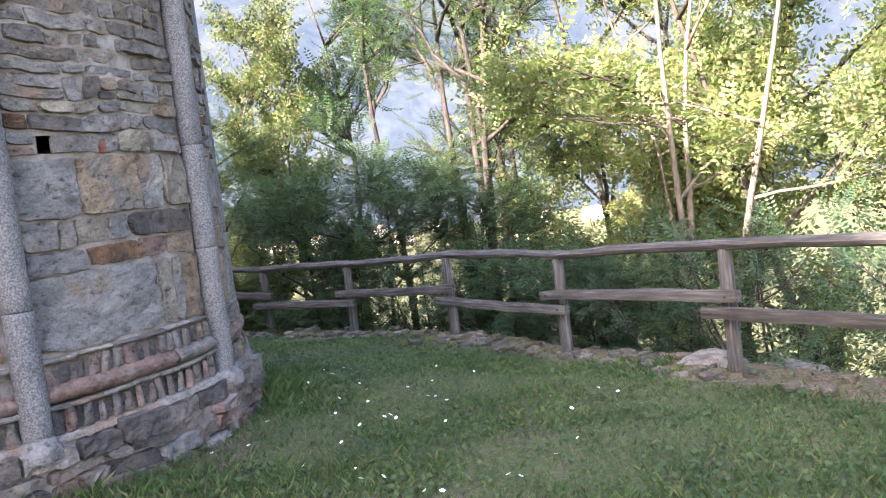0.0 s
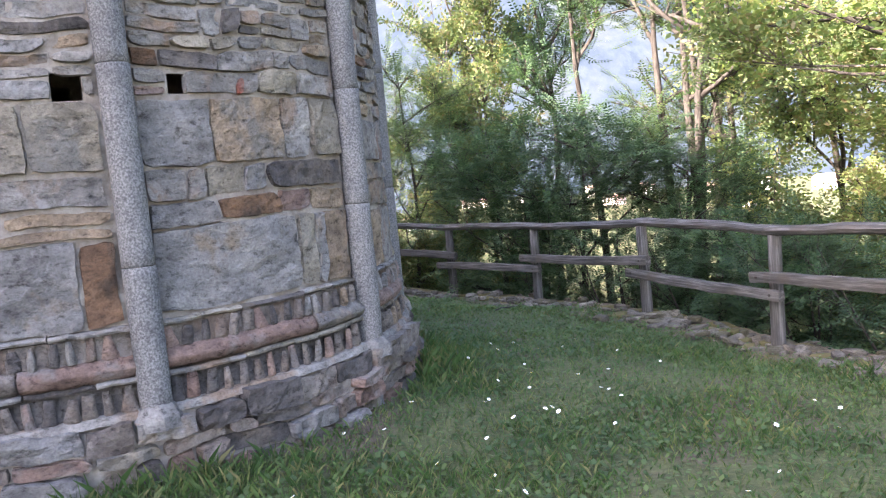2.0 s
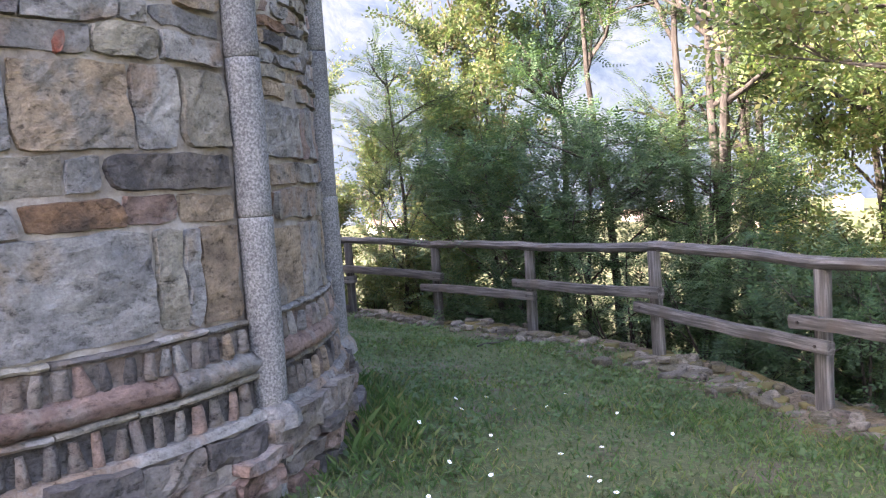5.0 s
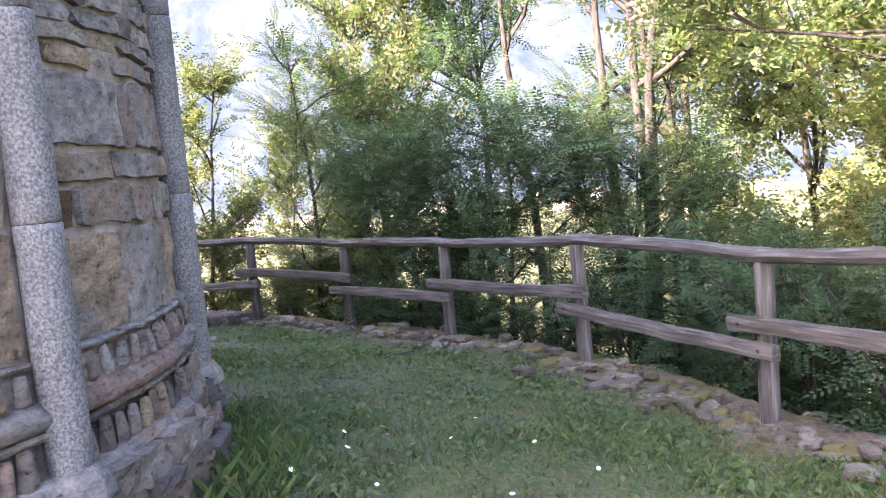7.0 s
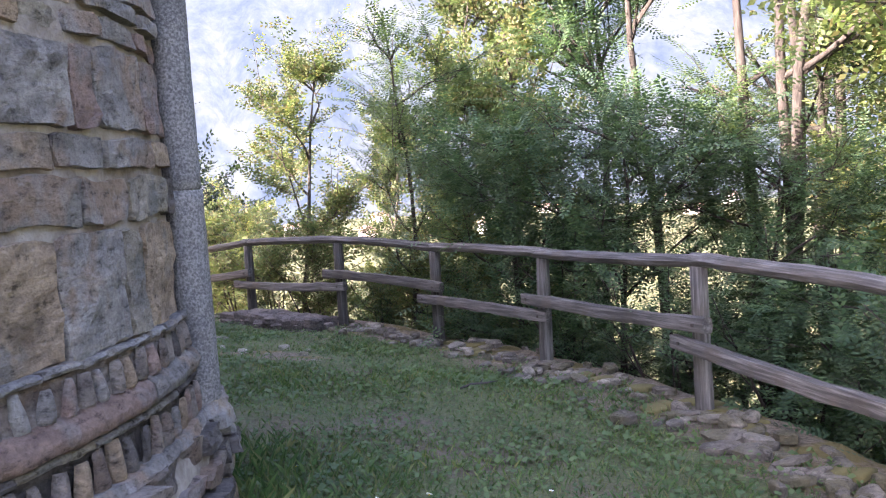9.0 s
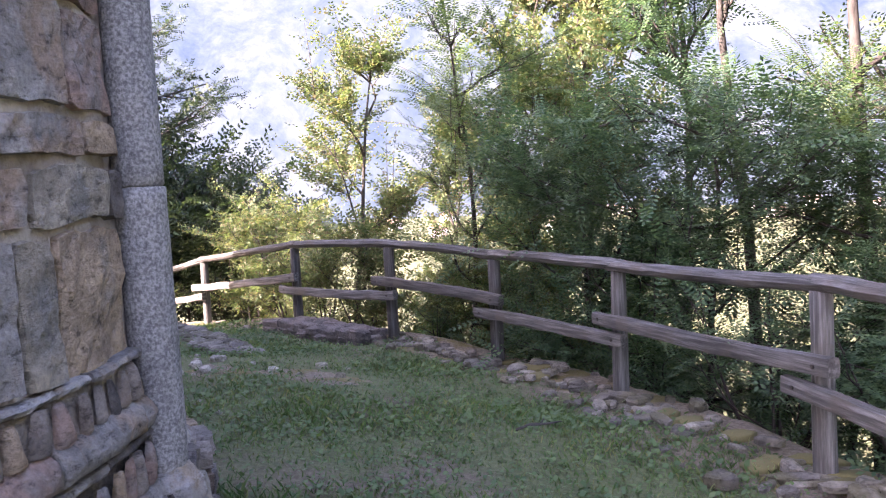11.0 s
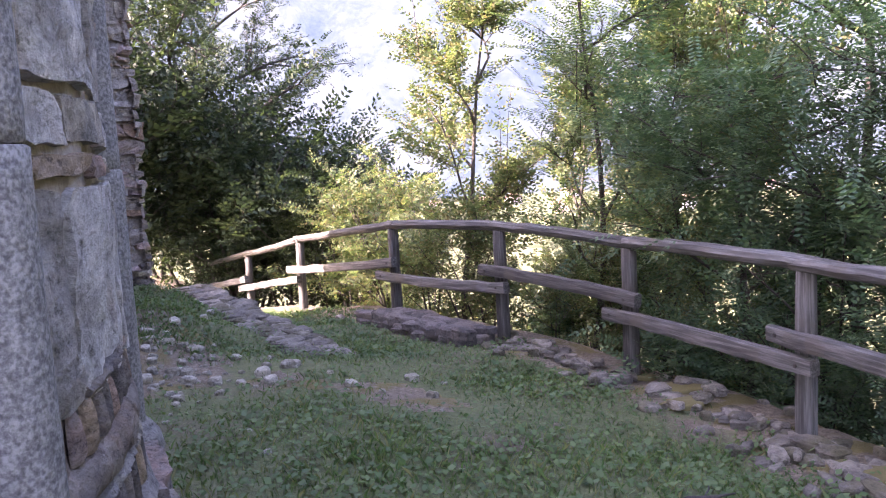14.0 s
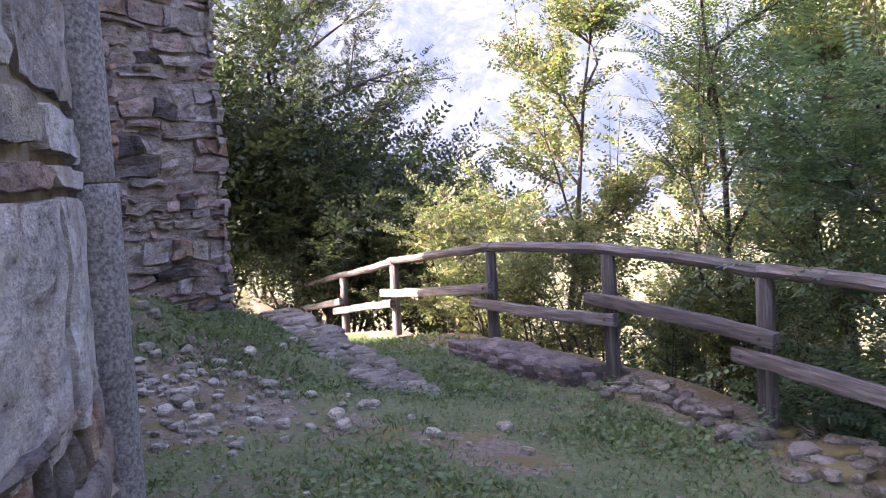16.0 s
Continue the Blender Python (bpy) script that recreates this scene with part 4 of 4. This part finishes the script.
def tree_meshes(seed, height, radius, base, spread, sprays, leaf, leaf_mat, bark, fork=0.0, scale=1.0, droop=0.2, rise=0.5, shoots=0, loose=0.06, flat=0.28):
    """Trunk with limbs, and crown, of one kind of tree standing at the origin."""
    rnd = random.Random(seed)
    rng = np.random.default_rng(seed)
    vs, fs = [], []
    tips = []

    def bar(pts, r0, r1, sides):
        v, f = tube(pts, [r0 + (r1 - r0) * i / (len(pts) - 1) for i in range(len(pts))], sides, .06, rnd)
        k = len(vs)
        vs.extend(v)
        fs.extend(tuple(i + k for i in q) for q in f)

    def grow(p, d, length, r, level):
        pts = [p]
        n = 5 if level < 2 else 3
        for i in range(n):
            d = (d + Vector((rnd.gauss(0, .16), rnd.gauss(0, .16), rnd.gauss(.05, .12)))).normalized()
            p = p + d * length / n
            pts.append(p)
            if level >= 1:
                tips.append((p, d, level, length / n))
        bar(pts, r, r * .4, 6 if level < 2 else 4)
        if level < 3:
            for q in range(rnd.randint(3, 5) if level == 1 else rnd.randint(2, 3)):
                f = rnd.uniform(.3, 1)
                at = pts[min(n, int(f * n))]
                nd = (d + Vector((rnd.gauss(0, .7), rnd.gauss(0, .7), rnd.gauss(.1, .35)))).normalized()
                grow(at, nd, length * rnd.uniform(.38, .6), r * .45, level + 1)

    trunks = [(Vector((0, 0, -.4)), Vector((rnd.gauss(0, .05), rnd.gauss(0, .05), 1)))]
    if fork:
        trunks += [(Vector((0, 0, -.4)), Vector((rnd.gauss(0, fork), rnd.gauss(0, fork), 1))) for _ in range(3)]
    for p0, d0 in trunks:
        pts, p, d = [p0], p0, d0.normalized()
        n = 9
        for i in range(n):
            d = (d + Vector((rnd.gauss(0, .06), rnd.gauss(0, .06), .05))).normalized()
            p = p + d * (height + .4) / n
            pts.append(p)
        bar(pts, radius, radius * .15, 9)
        limbs = max(4, int(9 / len(trunks)) + 2)
        for q in range(limbs):
            f = base + (0.97 - base) * (q + rnd.random() * .6) / limbs
            at = pts[min(n, max(1, round(f * n)))]
            az = q * 2.4 + rnd.uniform(-.4, .4)
            el = rise * rnd.uniform(.4, 1.7)
            prof = math.sin(math.pi * min(1, max(.12, (f - base) / (1 - base) * .75 + .2)))
            grow(at, Vector((math.cos(az), math.sin(az), el)).normalized(), spread * prof * rnd.uniform(.7, 1.15), radius * .4, 1)
    # long young shoots that stand out of the crown, leaves on both sides
    extra = []
    ends = sorted((q for q in tips if q[2] >= 2), key=lambda q: -q[0].z)
    for k in range(shoots):
        p, d = rnd.choice(ends[:max(4, len(ends) * 2 // 3)])[:2]
        d = (Vector((d.x, d.y, .0)) * .7 + Vector((rnd.gauss(0, .25), rnd.gauss(0, .25), rnd.uniform(.6, 1.3)))).normalized()
        length = rnd.uniform(.5, 1.15) * min(1.0, spread)
        pts, n = [p], 10
        for i in range(n):
            d = (d + Vector((d.x * .06, d.y * .06, -.05))).normalized()
            p = p + d * length / n
            pts.append(p)
            side = d.cross(Vector((0, 0, 1))).normalized() * (1 if i % 2 else -1)
            extra.append((p, (d * .75 + side + Vector((rnd.gauss(0, .2), rnd.gauss(0, .2), rnd.gauss(-.05, .15)))).normalized()))
        extra.append((p, d))
        bar(pts, .007, .002, 4)
    trunk = mesh_from("trunk", vs, fs, bark, True)
    t = TEMPLATES[leaf] * scale
    pos = np.array([tuple(q[0]) for q in tips])
    dirs = np.array([tuple(q[1]) for q in tips])
    wgt = np.array([(.25, 1.0, 1.7)[q[2] - 1] * q[3] for q in tips])
    seg = np.array([q[3] for q in tips])
    pick = rng.choice(len(pos), sprays, p=wgt / wgt.sum())
    o = pos[pick] - dirs[pick] * (seg[pick] * rng.uniform(0, 1, sprays))[:, None] + rng.normal(0, loose, (sprays, 3))
    d = dirs[pick] * .7 + rng.normal(0, .75, (sprays, 3)) * np.array([1, 1, .45]) - np.array([0, 0, droop])
    if extra:
        o = np.vstack([o, [tuple(q[0]) for q in extra]])
        d = np.vstack([d, [tuple(q[1]) for q in extra]])
    count = len(o)
    d /= np.linalg.norm(d, axis=1, keepdims=True)
    u = np.array([0, 0, 1.0]) + rng.normal(0, flat, (count, 3))
    s = np.cross(u, d)
    s /= np.linalg.norm(s, axis=1, keepdims=True)
    u = np.cross(d, s)
    rot = np.stack([d, s, u], -1) * rng.uniform(.7, 1.25, (count, 1, 1))
    verts = np.einsum("tij,lvj->tlvi", rot, t) + o[:, None, None, :]
    crown = quads("crown", verts.reshape(-1, 3), leaf_mat)
    return trunk, crown


def plant(name, meshes, at, label, turn=0.0, size=1.0, tall=None, category="tree", group=""):
    x, y = at
    ob = thing(name, label, category, (x, y, gz(x, y)), group)
    ob.rotation_euler = (0, 0, radians(turn))
    ob.scale = (size, size, tall or size)
    part("trunk", meshes[0], ob)
    part("crown", meshes[1], ob)
    return ob


ROBINIA = tree_meshes(1, 3.6, .05, .1, 1.9, 2200, "pinnate", M_LEAF_DARK, M_BARK_DARK, scale=1.25, rise=.4, shoots=10, loose=.2)
FEATHER = tree_meshes(2, 5.6, .05, .2, 1.3, 1000, "pinnate", M_LEAF_MID, M_BARK_DARK, scale=1.15, droop=-.1, rise=.9, shoots=34, loose=.12)
TALL = tree_meshes(12, 8.0, .09, .3, 2.1, 1600, "pinnate", M_LEAF_DARK, M_BARK_DARK, scale=1.3, loose=.1)
OPEN_TREE = tree_meshes(3, 8.5, .10, .5, 2.3, 1500, "pinnate", M_LEAF_MID, M_BARK_DARK, .09, scale=1.3)
SUNNY = tree_meshes(4, 5.2, .05, .1, 1.5, 2000, "simple", M_LEAF_SUN, M_BARK_PALE, droop=-.25, rise=1.1, shoots=30, flat=.5)
SUNNY_TALL = tree_meshes(5, 9, .09, .12, 2.7, 2600, "simple", M_LEAF_YELLOW, M_BARK_PALE, scale=1.35, loose=.16, flat=.5)
PALE_FORK = tree_meshes(21, 7.0, .055, .42, 2.2, 1700, "simple", M_LEAF_YELLOW, M_BARK_TAN, .16, scale=1.15, loose=.1, flat=.5)
OVER = tree_meshes(15, 6.6, .10, .5, 3.5, 6800, "simple", M_LEAF_SHADED, M_BARK_DARK, scale=.85, rise=.22, loose=.12, flat=.5)
SHRUB = tree_meshes(6, 2.0, .025, .1, 1.1, 580, "pinnate", M_LEAF_DARK, M_BARK_DARK, .4, 1.22, loose=.15)
SHRUB_B = tree_meshes(7, 2.6, .03, .1, 1.4, 1050, "simple", M_LEAF_SHADED, M_BARK_DARK, .4, 1.25, rise=.8, shoots=26, loose=.1, flat=.5)
SHRUB_Y = tree_meshes(8, 2.4, .03, .1, 1.3, 1400, "simple", M_LEAF_SUN, M_BARK_DARK, .4, 1.0, rise=.9, shoots=14, loose=.09, flat=.5)
HEIGHT = {"locust_tree": 3.6, "feathery_tree": 5.6, "tall_tree": 8.0, "open_tree": 8.5, "young_tree": 5.2, "woodland_tree": 9.0, "forked_tree": 7.0}


def stand(name, meshes, spots, label, group=""):
    """Trees of one kind: place, turn, height above the lawn that the top reaches."""
    for x, y, turn, top in spots:
        k = (top - gz(x, y)) / HEIGHT[name]
        plant(name, meshes, (x, y), label, turn, .6 + .4 * k, k, "tree", group)


stand("locust_tree", ROBINIA, ((-.6, 11.0, 0, 2.3), (.6, 10.2, 70, 2.3), (1.9, 9.3, 150, 1.7), (2.6, 7.7, 40, .75)),
      "dense dark green locust tree with feathery leaves behind the fence", "locust trees along the fence")
stand("feathery_tree", FEATHER, ((-2.4, 12.2, 0, 3.8), (-1.7, 13.0, 130, 4.0), (1.7, 10.8, 60, 3.1)),
      "slender young locust with feathery sprays against the haze")
stand("tall_tree", TALL, ((1.2, 12.7, 0, 6.4), (0.2, 14.6, 120, 6.0)), "tall dark green locust tree down the slope")
stand("open_tree", OPEN_TREE, ((2.2, 10.4, 0, 6.2), (3.5, 13.6, 140, 7.0)), "thin dark-trunked tree with open crown and gaps of light")
stand("young_tree", SUNNY, ((-3.9, 12.4, 30, 3.5), (-.8, 13.2, 110, 5.6), (-1.3, 14.2, 200, 4.6), (-3.3, 14.8, 300, 2.6)),
      "young tree with sunlit yellow-green leaves past the fence")
# Tree at (7.6, 1.4) is unseen, added to dim sky light on the wall.
stand("woodland_tree", SUNNY_TALL, ((5.9, 10.0, 0, 7.5), (4.0, 9.5, 100, 2.6), (4.8, 11.4, 10, 3.6), (4.5, 12.8, 90, 7.0), (6.9, 10.6, 180, 7.5), (6.5, 7.2, 250, 6.0), (8.6, 8.0, 40, 7.0), (6.2, 13.8, 300, 7.0), (8.2, 4.6, 130, 6.0), (9.5, 11.5, 10, 8.0), (7.6, 1.4, 60, 6.5), (7.4, 6.0, 75, 6.5)),
      "tall brown-barked tree with sunlit yellowing leaves", "sunlit trees on the slope")
stand("forked_tree", PALE_FORK, ((4.1, 6.7, 0, 5.6),), "slender pale-barked tree forking above the fence")
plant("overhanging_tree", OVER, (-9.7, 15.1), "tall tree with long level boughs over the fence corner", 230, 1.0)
# The three at y 12.6 and 13.6 are unseen, added to block sun.
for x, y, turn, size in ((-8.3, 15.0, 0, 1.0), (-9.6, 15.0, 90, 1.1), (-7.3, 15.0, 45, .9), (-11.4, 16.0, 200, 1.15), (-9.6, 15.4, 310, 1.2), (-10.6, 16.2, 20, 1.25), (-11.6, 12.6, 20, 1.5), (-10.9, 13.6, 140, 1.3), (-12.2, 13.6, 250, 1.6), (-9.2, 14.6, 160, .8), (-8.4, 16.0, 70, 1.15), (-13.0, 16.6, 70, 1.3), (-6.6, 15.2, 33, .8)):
    plant("shrub", SHRUB_B, (x, y), "dense shade-coloured shrub behind the far fence corner, three added unseen to block sun", turn, size * 1.15, category="shrub")
for x, y, turn, size in ((-6.0, 13.4, 10, 1.0), (-5.2, 12.9, 120, .95), (-6.7, 14.3, 260, 1.05), (-3.6, 12.5, 200, .85), (-4.3, 12.3, 70, .7), (-2.8, 12.9, 20, .9), (-1.9, 12.3, 140, .75)):
    plant("shrub", SHRUB_Y, (x, y), "sunlit yellow-green shrub growing against the fence", turn, size * .78, category="shrub")
rnd_s = random.Random(77)
for k, (x, y) in enumerate(((-.9, 11.8), (-.2, 10.0), (.9, 8.9), (1.8, 7.8), (2.6, 6.5), (3.2, 5.4), (3.7, 4.3), (4.3, 3.0), (4.9, 1.6), (4.3, 6.6), (3.6, 8.0), (5.4, 4.4), (2.6, 9.3), (5.8, 7.6), (6.8, 5.8), (6.6, 3.2), (1.6, 10.0), (3.2, 9.4), (4.6, 8.6), (.6, 11.6), (-.8, 12.4), (3.6, 11.2), (5.2, 10.6), (-.4, 13.2), (1.2, 12.4), (2.5, 11.3), (-1.7, 13.4), (-2.7, 13.6), (-3.2, 12.6), (-2.3, 11.9), (.2, 12.6))):
    plant("shrub", (SHRUB, SHRUB_Y)[k > 8 and k % 3 == 2], (x + .25, y + .2), "low green undergrowth shrub below the fence", rnd_s.uniform(0, 360), rnd_s.uniform(.65, .95), category="shrub", group="undergrowth below the fence")


# ---- grass, clover and flowers ----
def lawn_points(n, rng, spread=None):
    x = rng.uniform(-6.5, 3.6, n)
    y = rng.uniform(-2.0, 12.0, n)
    s = outside(x, y)
    keep = (s < .05) & (np.hypot(x - CX, y - CY) > 2.5) & ~((x < -5.7) & (y < 9.6)) & (np.hypot(x - 3.5, y - 3.6) > .3) & (np.hypot(x - 2.9, y - 3.66) > .22)
    bare = np.array([noise.fractal(Vector((a * .9, b * .9, 2.0)), .9, 2.0, 3) for a, b in zip(x, y)])
    worn = np.exp(-(((x + 2.3) / .8) ** 2 + ((y - 7.9) / .4) ** 2)) * .8 + np.exp(-(((x + 4.1) / 1.1) ** 2 + ((y - 7.6) / .9) ** 2)) * 1.1 + np.clip((s + .55) * 1.3, 0, .8)
    dens = np.clip(.86 + .7 * bare - worn, .04, 1)
    keep &= rng.uniform(0, 1, n) < dens
    return x[keep], y[keep], bare[keep]


def build_grass():
    rng = np.random.default_rng(4)
    x, y, bare = lawn_points(210000, rng)
    z = ground_z(x, y)
    n = len(x)
    h = rng.uniform(.02, .06, n) * (1 + .7 * np.clip(bare, -.3, 1))
    near = np.clip(1.2 - (np.hypot(x - CX, y - CY) - 2.5) * 2.2, 0, 1.1)
    h *= 1 + near * rng.uniform(0, 1.2, n)
    a = rng.uniform(0, 2 * math.pi, n)
    h *= np.where(y > 5.5, .8, 1.08)
    lean = rng.uniform(.15, .95, n) * h
    la = rng.uniform(0, 2 * math.pi, n)
    w = rng.uniform(.0018, .0042, n)
    o = np.stack([x, y, z - .004], 1)
    side = np.stack([np.cos(a) * w, np.sin(a) * w, np.zeros(n)], 1)
    mid = o + np.stack([np.cos(la) * lean * .35, np.sin(la) * lean * .35, h * .6], 1)
    tip = o + np.stack([np.cos(la) * lean, np.sin(la) * lean, h], 1)
    verts = np.stack([o - side, o + side, mid + side * .8, tip], 1)
    ob = new("grass", quads("grass", verts.reshape(-1, 3), M_BLADE))
    tagged(ob, "short uneven green lawn grass", "grass", kind="stuff")
    # clover and small round leaves lying low in the turf
    x, y, bare = lawn_points(125000, rng)
    z = ground_z(x, y)
    n = len(x)
    s = rng.uniform(.007, .02, n) * np.where(bare > 0, 1.1, .8)
    a = rng.uniform(0, 2 * math.pi, n)
    t1 = np.stack([np.cos(a), np.sin(a), rng.normal(0, .35, n)], 1) * s[:, None]
    t2 = np.stack([-np.sin(a), np.cos(a), rng.normal(0, .35, n)], 1) * s[:, None]
    o = np.stack([x, y, z + rng.uniform(.006, .045, n)], 1)
    verts = np.stack([o - t1, o - t2, o + t1, o + t2], 1)
    ob = new("clover", quads("clover", verts.reshape(-1, 3), M_CLOVER))
    tagged(ob, "low clover and weeds growing in the lawn", "weeds", kind="stuff")


build_grass()


def build_flowers():
    rnd = random.Random(9)
    vs, fs = [], []
    for k in range(9):
        a = 2 * math.pi * k / 9
        c, s = math.cos(a), math.sin(a)
        q = len(vs)
        for r, w in ((.004, .003), (.013, .0055), (.02, .003)):
            vs += [(c * r - s * w, s * r + c * w, .003 + r * .1), (c * r + s * w, s * r - c * w, .003 + r * .1)]
        fs += [(q, q + 1, q + 3, q + 2), (q + 2, q + 3, q + 5, q + 4)]
    petals = mesh_from("petals", vs, fs, M_PETAL)
    v, f = tube([(0, 0, -.002), (0, 0, .004), (0, 0, .007)], [.0055, .006, .003], 8)
    centre = mesh_from("centre", v, f, M_YOLK, True)
    v, f = tube([(0, 0, -.085), (.004, 0, -.04), (0, 0, 0)], [.0016, .0014, .0014], 5)
    stem = mesh_from("stem", v, f, M_BLADE)
    spots = []
    for cx, cy, sx, sy, n in ((0.1, 3.2, .5, .9, 26), (.55, 1.3, .6, 1.0, 22), (1.5, 3.6, .6, 1.0, 12), (-.2, .2, .5, .5, 8), (-.2, 4.8, .4, .5, 6)):
        spots += [(rnd.gauss(cx, sx), rnd.gauss(cy, sy)) for _ in range(n)]
    for x, y in spots:
        if math.hypot(x - CX, y - CY) < 2.65 or outside(np.array([x]), np.array([y]))[0] > -.3:
            continue
        ob = thing("daisy", "small white daisy standing in the lawn", "flower", (x, y, gz(x, y) + rnd.uniform(.035, .06)), "white daisies in the lawn")
        ob.rotation_euler = (radians(rnd.uniform(-35, 35)), radians(rnd.uniform(-35, 35)), rnd.uniform(0, 6))
        ob.scale = [rnd.uniform(.5, .85)] * 3
        part("petals", petals, ob)
        part("centre", centre, ob)
        part("stem", stem, ob)


build_flowers()


def build_stick():
    """A broken twig lying in the grass."""
    rnd = random.Random(2)
    x, y = STICK
    ob = thing("fallen_twig", "short dry broken twig lying in the grass", "twig", (x, y, gz(x, y) + .035))
    ob.rotation_euler = (0, 0, radians(38))
    v, f = tube([(-.15, 0, 0), (-.06, .012, .012), (.04, -.006, .008), (.15, .02, .0)], [.008, .009, .007, .004], 7, .08, rnd)
    part("stem", mesh_from("stem", v, f, M_BARK_DARK, True), ob)
    v, f = tube([(.0, 0, .008), (.05, .05, .02), (.07, .09, .015)], [.005, .004, .002], 6, .08, rnd)
    part("side_twig", mesh_from("side_twig", v, f, M_BARK_DARK, True), ob)


STICK = (-0.29, 7.0)
build_stick()
